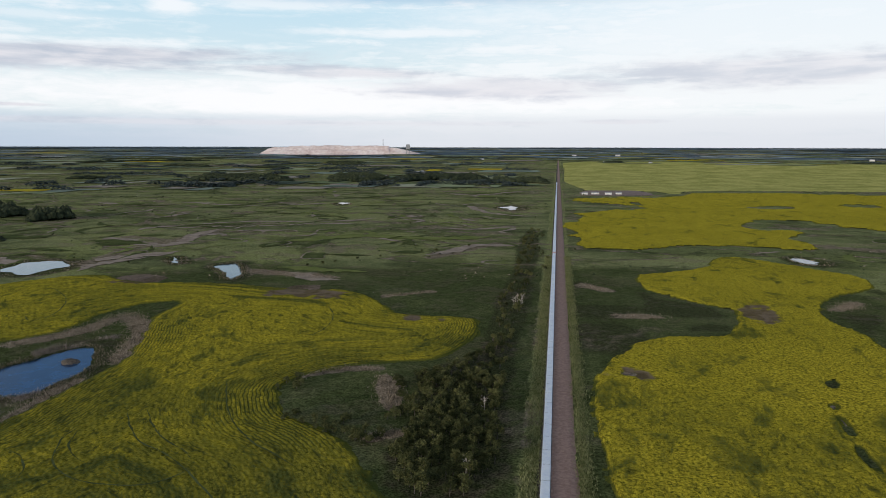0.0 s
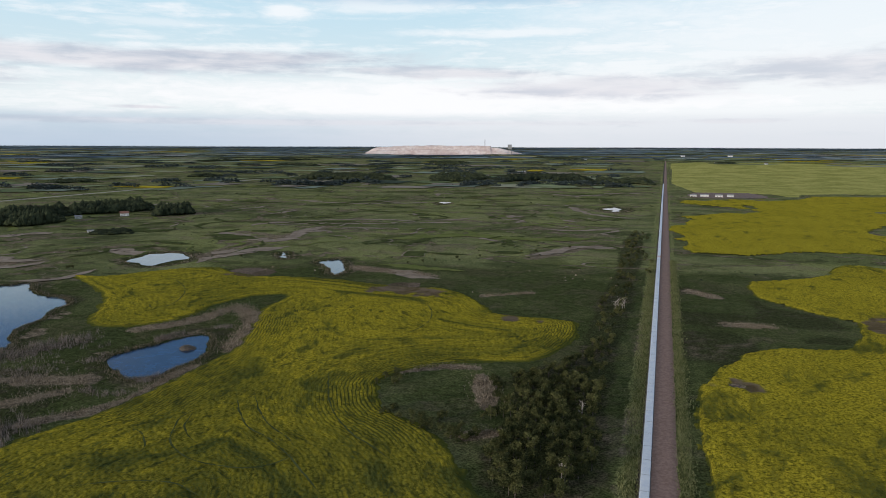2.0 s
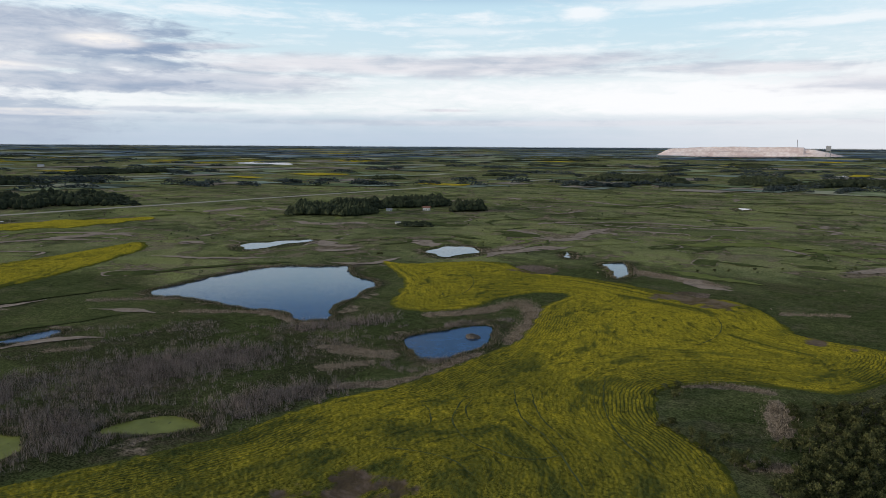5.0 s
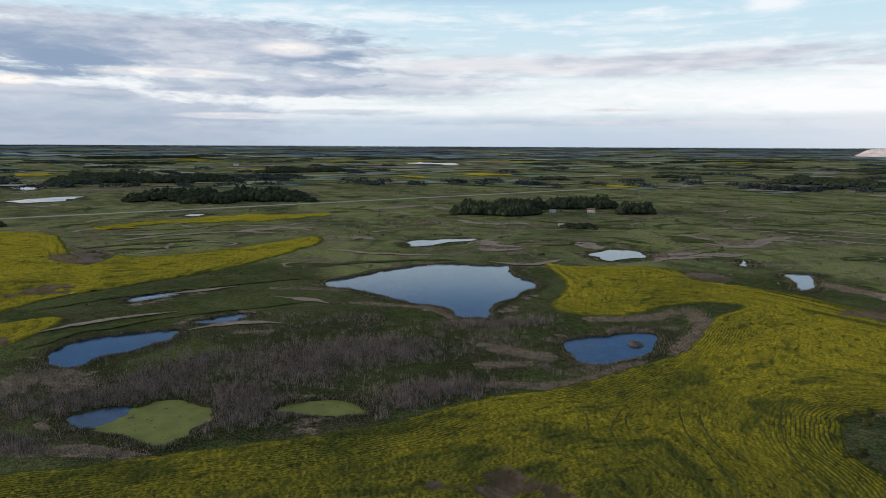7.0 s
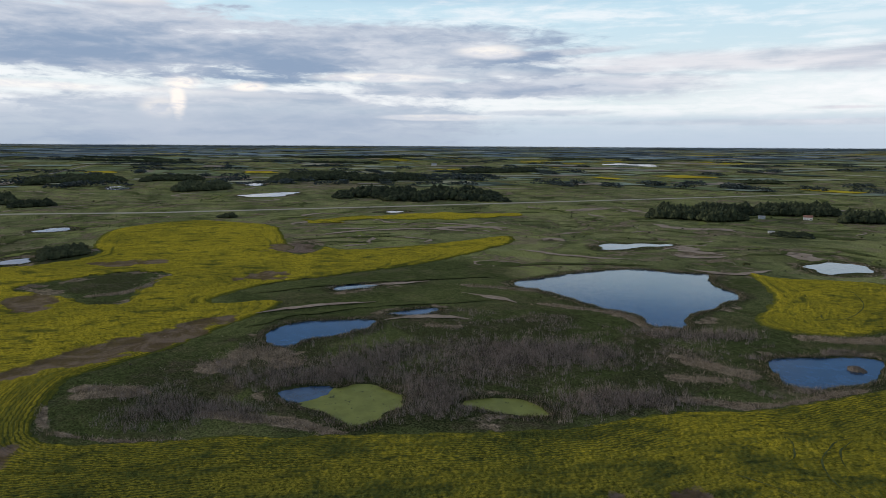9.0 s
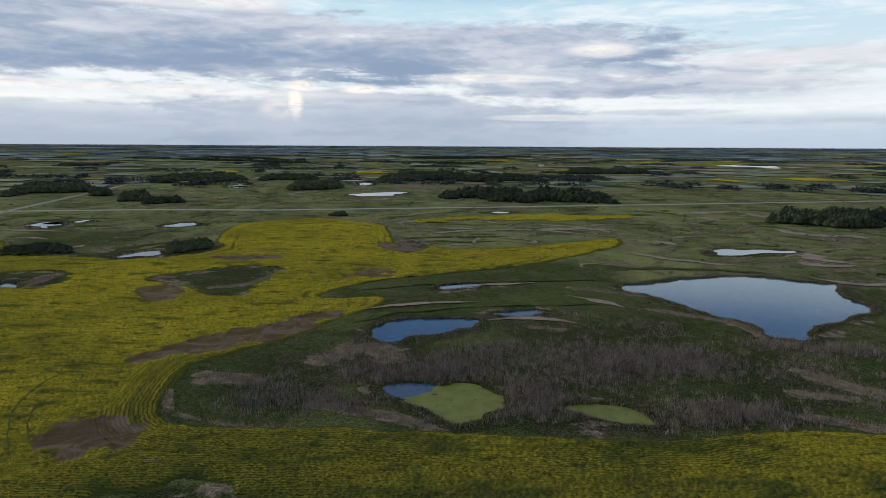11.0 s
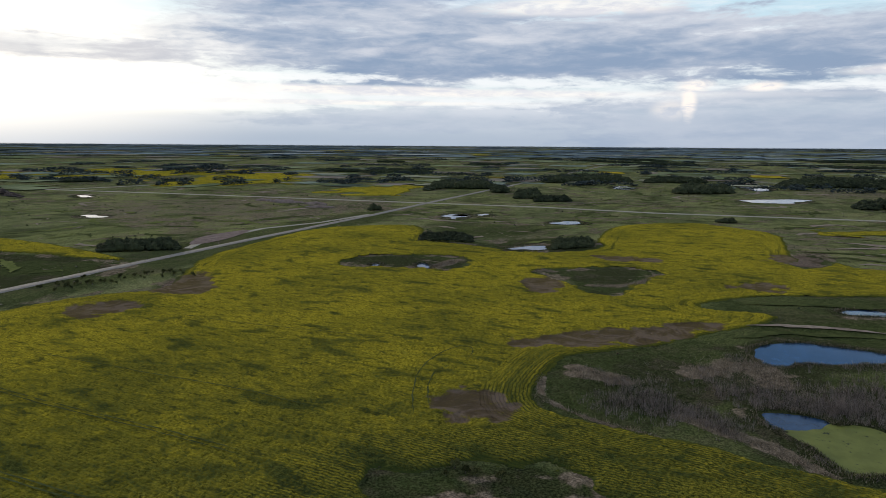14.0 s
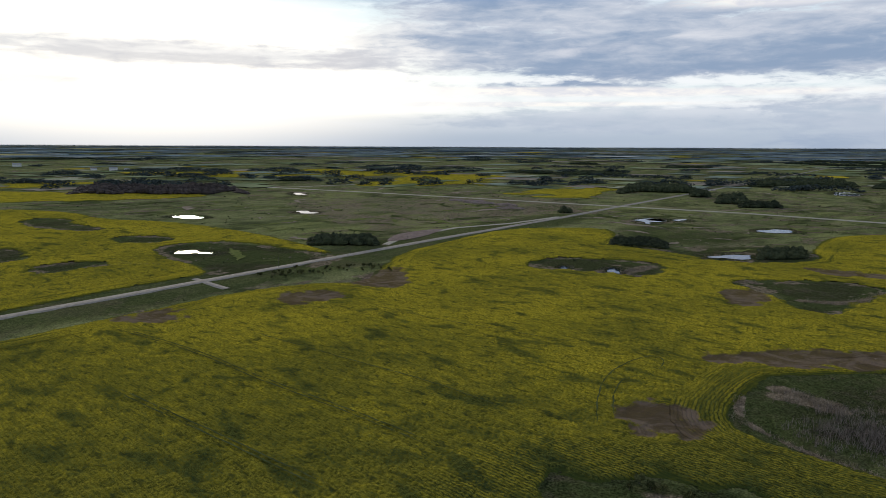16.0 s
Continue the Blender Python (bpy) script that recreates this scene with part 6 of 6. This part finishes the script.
def make_far_fields():
    rng = np.random.default_rng(123)
    vs, fs, base, owner, cut = [], [], 0, [], 1000
    d, side = np.array((0.1617, 0.9868)), np.array((0.9868, -0.1617))
    for k in range(4200):
        az = radians(rng.uniform(-40, 155))
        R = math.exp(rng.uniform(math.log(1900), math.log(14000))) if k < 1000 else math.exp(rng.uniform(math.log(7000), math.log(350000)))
        if math.degrees(az) < -7 and R < 5000:
            continue
        c = np.array((-math.sin(az) * R, math.cos(az) * R))
        a, b = R * rng.uniform(0.008, 0.04), R * rng.uniform(0.008, 0.04)
        if k >= 1000:
            big = 0.10 if R > 40000 else 0.05
            a, b = R * rng.uniform(0.2, 1.0) * big, R * rng.uniform(0.2, 1.0) * big
        n = 5
        g = np.linspace(-1, 1, n)
        U, V = np.meshgrid(g, g)
        p = c + d * (U.ravel() * a)[:, None] + side * (V.ravel() * b)[:, None]
        p = p + (vnoise(p[:, 0], p[:, 1], R * 0.01, 3) - 0.5)[:, None] * R * 0.012
        vs.append(built(p[:, 0], p[:, 1], 0.6 + R * 0.0003 + R * 0.0005 * rng.random()))
        fs.append(grid_faces(n, n) + base)
        owner.append(k)
        base += n * n
    v = np.concatenate(vs)
    near = sum(k < cut for k in owner)
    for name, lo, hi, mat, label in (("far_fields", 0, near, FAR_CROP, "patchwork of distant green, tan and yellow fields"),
                                     ("horizon_land", near, len(fs), HAZED_PLAIN, "plain with pale fields on the horizon, haze painted in its colours")):
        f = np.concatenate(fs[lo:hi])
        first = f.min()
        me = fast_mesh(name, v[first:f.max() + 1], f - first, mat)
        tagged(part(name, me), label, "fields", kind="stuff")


make_far_fields()


# ---------------------------------------------------------------- the mine on the horizon
def make_heap():
    az0, az1 = radians(14.9), radians(1.4)
    n, m = 90, 22
    a = np.linspace(az0, az1, n)
    u = np.linspace(0, 1, n)
    prof = smooth(0, 0.10, u) * smooth(1, 0.80, u) * (0.78 + 0.22 * smooth(0.05, 0.35, u)) * (0.9 + 0.1 * vnoise(u * 9, u * 0, 1, 4))
    prof = np.where(u > 0.78, prof * 0.8, prof)
    v = []
    for k in range(m):
        w = k / (m - 1)
        shelf = np.clip(smooth(0, 0.22, w) * 0.5 + smooth(0.30, 0.5, w) * 0.5, 0, 1) * (1 if w < 0.75 else smooth(1, 0.75, w))
        R = 10300 + 2600 * w
        h = prof * shelf * 140 * (0.94 + 0.12 * vnoise(u * 30, u * 0 + w * 12, 1, 7)) - 2
        v.append(built(-np.sin(a) * R, np.cos(a) * R, h))
    me = fast_mesh("tailings_hill", np.concatenate(v), grid_faces(m, n), SALT)
    tagged(part("tailings_hill", me), "huge pale pink salt tailings heap on the horizon", "hill")
    bm = bmesh.new()
    c = built(-math.sin(radians(7.5)) * 9600, math.cos(radians(7.5)) * 9600, 0)
    p = [(-620, -20), (-200, -60), (200, -40), (420, 30), (100, 60), (-300, 40)]
    q = rounded(p, 2)
    t = built(-math.sin(radians(7.5)) * 9600 + q[:, 0] * 1.5, math.cos(radians(7.5)) * 9600 + q[:, 1] * 22, 14)
    bm.faces.new([bm.verts.new(w) for w in t])
    tagged(part("brine_pond", (bm, WATER)), "pale brine pond below the tailings heap", "pond", kind="structure")


make_heap()


def far_pose(az, R, scale=1.0):
    a = radians(az)
    p = built(-math.sin(a) * R, math.cos(a) * R, 0)
    s = float(np.hypot(p[0], p[1]) / R)
    return pose(p[0], p[1], p[2], 0, 0, az) @ Matrix.Scale(s * scale, 4)


def make_tower(name, az, R, w, h, label, legs=False):
    top = empty(name, far_pose(az, R), label, name.replace("_", " "))
    bm = bmesh.new()
    if legs:
        box(bm, -w / 2, -w / 2, h * 0.55, w / 2, w / 2, h, 1)
        part("winding_house", (bm, GREY_ROOF), top)
        for sx in (-1, 1):
            for sy in (-1, 1):
                bm = bmesh.new()
                box(bm, sx * w * 0.42 - 3, sy * w * 0.42 - 3, -2, sx * w * 0.42 + 3, sy * w * 0.42 + 3, h * 0.56)
                part("leg", (bm, STEEL), top)
    else:
        bmesh.ops.create_cone(bm, segments=14, radius1=w / 2, radius2=w * 0.3, depth=h, matrix=Matrix.Translation((0, 0, h / 2)))
        part("shaft", (bm, STEEL), top)
        bm = bmesh.new()
        bmesh.ops.create_cone(bm, segments=14, radius1=w * 0.36, radius2=w * 0.36, depth=h * 0.05, matrix=Matrix.Translation((0, 0, h)))
        part("rim", (bm, GREY_ROOF), top)


make_tower("smokestack", 4.87, 13200, 13, 255, "thin grey smokestack rising behind the heap")
make_tower("headframe", 2.85, 10250, 58, 150, "grey mine headframe beside the heap", True)


# ---------------------------------------------------------------- buildings
def make_house(name, at, w, d, h, roof_mat, label, category, windows=2, group=""):
    top = empty(name, at, label, category, group)
    bm = bmesh.new()
    box(bm, -w / 2, -d / 2, -0.2, w / 2, d / 2, h)
    part("wall", (bm, WHITE_WALL), top)
    bm = bmesh.new()
    e, r = 0.4, d * 0.36
    v = [bm.verts.new(p) for p in ((-w / 2 - e, -d / 2 - e, h), (w / 2 + e, -d / 2 - e, h), (w / 2 + e, d / 2 + e, h), (-w / 2 - e, d / 2 + e, h),
                                   (-w / 2 - e, 0, h + r), (w / 2 + e, 0, h + r))]
    for f in ((0, 1, 5, 4), (2, 3, 4, 5), (0, 4, 3), (1, 2, 5), (0, 3, 2, 1)):
        bm.faces.new([v[i] for i in f])
    part("roof", (bm, roof_mat), top)
    for k in range(windows):
        x = -w / 2 + (k + 0.7) * w / (windows + 0.4)
        win = part("window", (make_box(x - 0.7, -d / 2 - 0.06, 1.0, x + 0.7, -d / 2 + 0.02, 2.2), WHITE_WALL), top)
        part("pane", (make_box(x - 0.58, -d / 2 - 0.08, 1.1, x + 0.58, -d / 2 - 0.055, 2.1), GLASS), win)
    door = part("door", (make_box(w * 0.42 - 1.0, -d / 2 - 0.05, 0.0, w * 0.42, -d / 2 + 0.02, 2.1), GREY_ROOF), top)
    part("door_handle", (make_box(w * 0.42 - 0.9, -d / 2 - 0.1, 1.0, w * 0.42 - 0.8, -d / 2 - 0.05, 1.1), STEEL), door)


def make_box(*args):
    bm = bmesh.new()
    box(bm, *args)
    return bm


make_house("farmhouse", pose(-660, 1018, 0, 0, 0, 33), 13, 9, 4.2, RED_ROOF, "white farmhouse with a brown roof before the wood", "house", 3)
make_house("shed", pose(-704, 968, 0, 0, 0, 36), 10, 6, 3.0, GREY_ROOF, "low pale shed beside the farm wood", "shed", 2)
make_house("shed", pose(-774, 954, 0, 0, 0, 39), 9, 6, 3.2, GREY_ROOF, "grey shed at the edge of the wood", "shed", 2)
make_house("trailer", pose(-575, 812, 0, 0, 0, 30), 8, 2.6, 2.6, GREY_ROOF, "white trailer parked in the pasture", "trailer", 2)
for k, (x, w) in enumerate(((336, 14), (362, 18), (392, 16), (418, 14))):
    make_house("site_cabin", pose(x, 1648 + 6 * (k % 2), 0, 0, 0, -10), w, 6, 4.0, GREY_ROOF, "pale flat-lying cabin in the gravel yard", "cabin", 2, "cabins in the yard")
for k, (az, R, w) in enumerate(((142.5, 3440, 26), (141.2, 3410, 34), (140.3, 3400, 22), (147.3, 4200, 40), (-14.0, 9000, 60), (-10.6, 9000, 50), (-31.5, 7000, 40), (-3.2, 6200, 30), (61.5, 3990, 30), (-13.0, 5400, 24), (-16.5, 5200, 22))):
    make_house("farm_building", far_pose(az, R), w, w * 0.5, w * 0.28, GREY_ROOF, "distant white farm building", "building", 2, "distant farm buildings")


# the beaver's lodge, a heap of sticks in the pond
def make_lodge():
    rng = np.random.default_rng(8)
    top = empty("beaver_lodge", pose(-192, 346, -0.4), "brown mound of sticks and mud standing in the pond", "beaver lodge")
    bm = bmesh.new()
    bmesh.ops.create_icosphere(bm, subdivisions=3, radius=1)
    for v in bm.verts:
        n = noise.noise(v.co * 2.5) * 0.25
        v.co = Vector((v.co.x * 4.6, v.co.y * 3.6, v.co.z * 2.0)) * (1 + n)
    part("mound", (bm, BARK), top)
    for _ in range(40):
        bm = bmesh.new()
        a, r = rng.random() * 6.28, rng.random() * 3.6
        p = Vector((math.cos(a) * r, math.sin(a) * r * 0.8, 2.0 * math.sqrt(max(0.05, 1 - (r / 4.4) ** 2))))
        d = Vector(rng.normal(size=3)) * 0.9
        d.z = abs(d.z) * 0.4
        limb(bm, p - d, p + d, 0.07, 0.04, 5)
        part("stick", (bm, BARK), top)


make_lodge()


# heaps of earth and a gravel yard by the crossroads
def make_mound(x, y, turn, long, wide, high, seed):
    bm = bmesh.new()
    bmesh.ops.create_icosphere(bm, subdivisions=4, radius=1)
    for v in bm.verts:
        n = 1 + 0.35 * noise.noise(Vector((v.co.x * 2.5, v.co.y * 2.5, seed)))
        v.co = Vector((v.co.x * long * n, v.co.y * wide * n, max(v.co.z, -0.1) * high * n))
    ob = part("earth_mound", (bm, TAILING_EARTH), at=pose(x, y, 0, 0, 0, turn))
    tagged(ob, "long bare heap of pinkish-brown earth by the crossroads", "earth heap", "earth heaps")


for k, (x, y, t, l, w, h) in enumerate(((-1267, -540, 80, 38, 9, 6), (-1240, -470, 75, 26, 8, 5), (-1180, -440, 100, 22, 7, 4), (-1300, -600, 85, 20, 7, 4))):
    make_mound(x, y, t, l, w, h, k * 3.1)
bm = bmesh.new()
yard = rounded([(-690, -408), (-720, -424), (-765, -436), (-820, -424), (-846, -408), (-810, -400), (-740, -394)], 2)
bm.faces.new([bm.verts.new((p[0], p[1], 0.42)) for p in yard])
tagged(part("gravel_yard", (bm, TAILING_EARTH)), "brown gravel yard beside the grid road", "yard", kind="structure")
bm = bmesh.new()
yard = rounded([(334, 1726), (398, 1844), (480, 1873), (507, 1754), (504, 1629), (413, 1606), (325, 1623)], 2)
bm.faces.new([bm.verts.new((p[0], p[1], 0.46)) for p in yard])
bmesh.ops.recalc_face_normals(bm, faces=bm.faces)
tagged(part("gravel_yard", (bm, TAILING_EARTH)), "pinkish gravel yard round the site cabins", "yard", kind="structure")


# utility poles along the pale road
def make_pole(x, y, turn):
    top = empty("utility_pole", pose(x, y, 0, 0, 0, turn), "weathered wooden utility pole by the road", "utility pole", "poles along the road")
    bm = bmesh.new()
    limb(bm, (0, 0, -0.3), (0, 0, 9.5), 0.16, 0.11, 8)
    part("pole", (bm, BARK), top)
    part("crossarm", (make_box(-1.2, -0.06, 8.6, 1.2, 0.06, 8.75), BARK), top)


for k in range(14):
    make_pole(-1312 + k * 11.2 + 16, -180 + k * 88, -7)
for k in range(8):
    make_pole(-500 - k * 95, -425 + k * 15.3 + 14, 80)
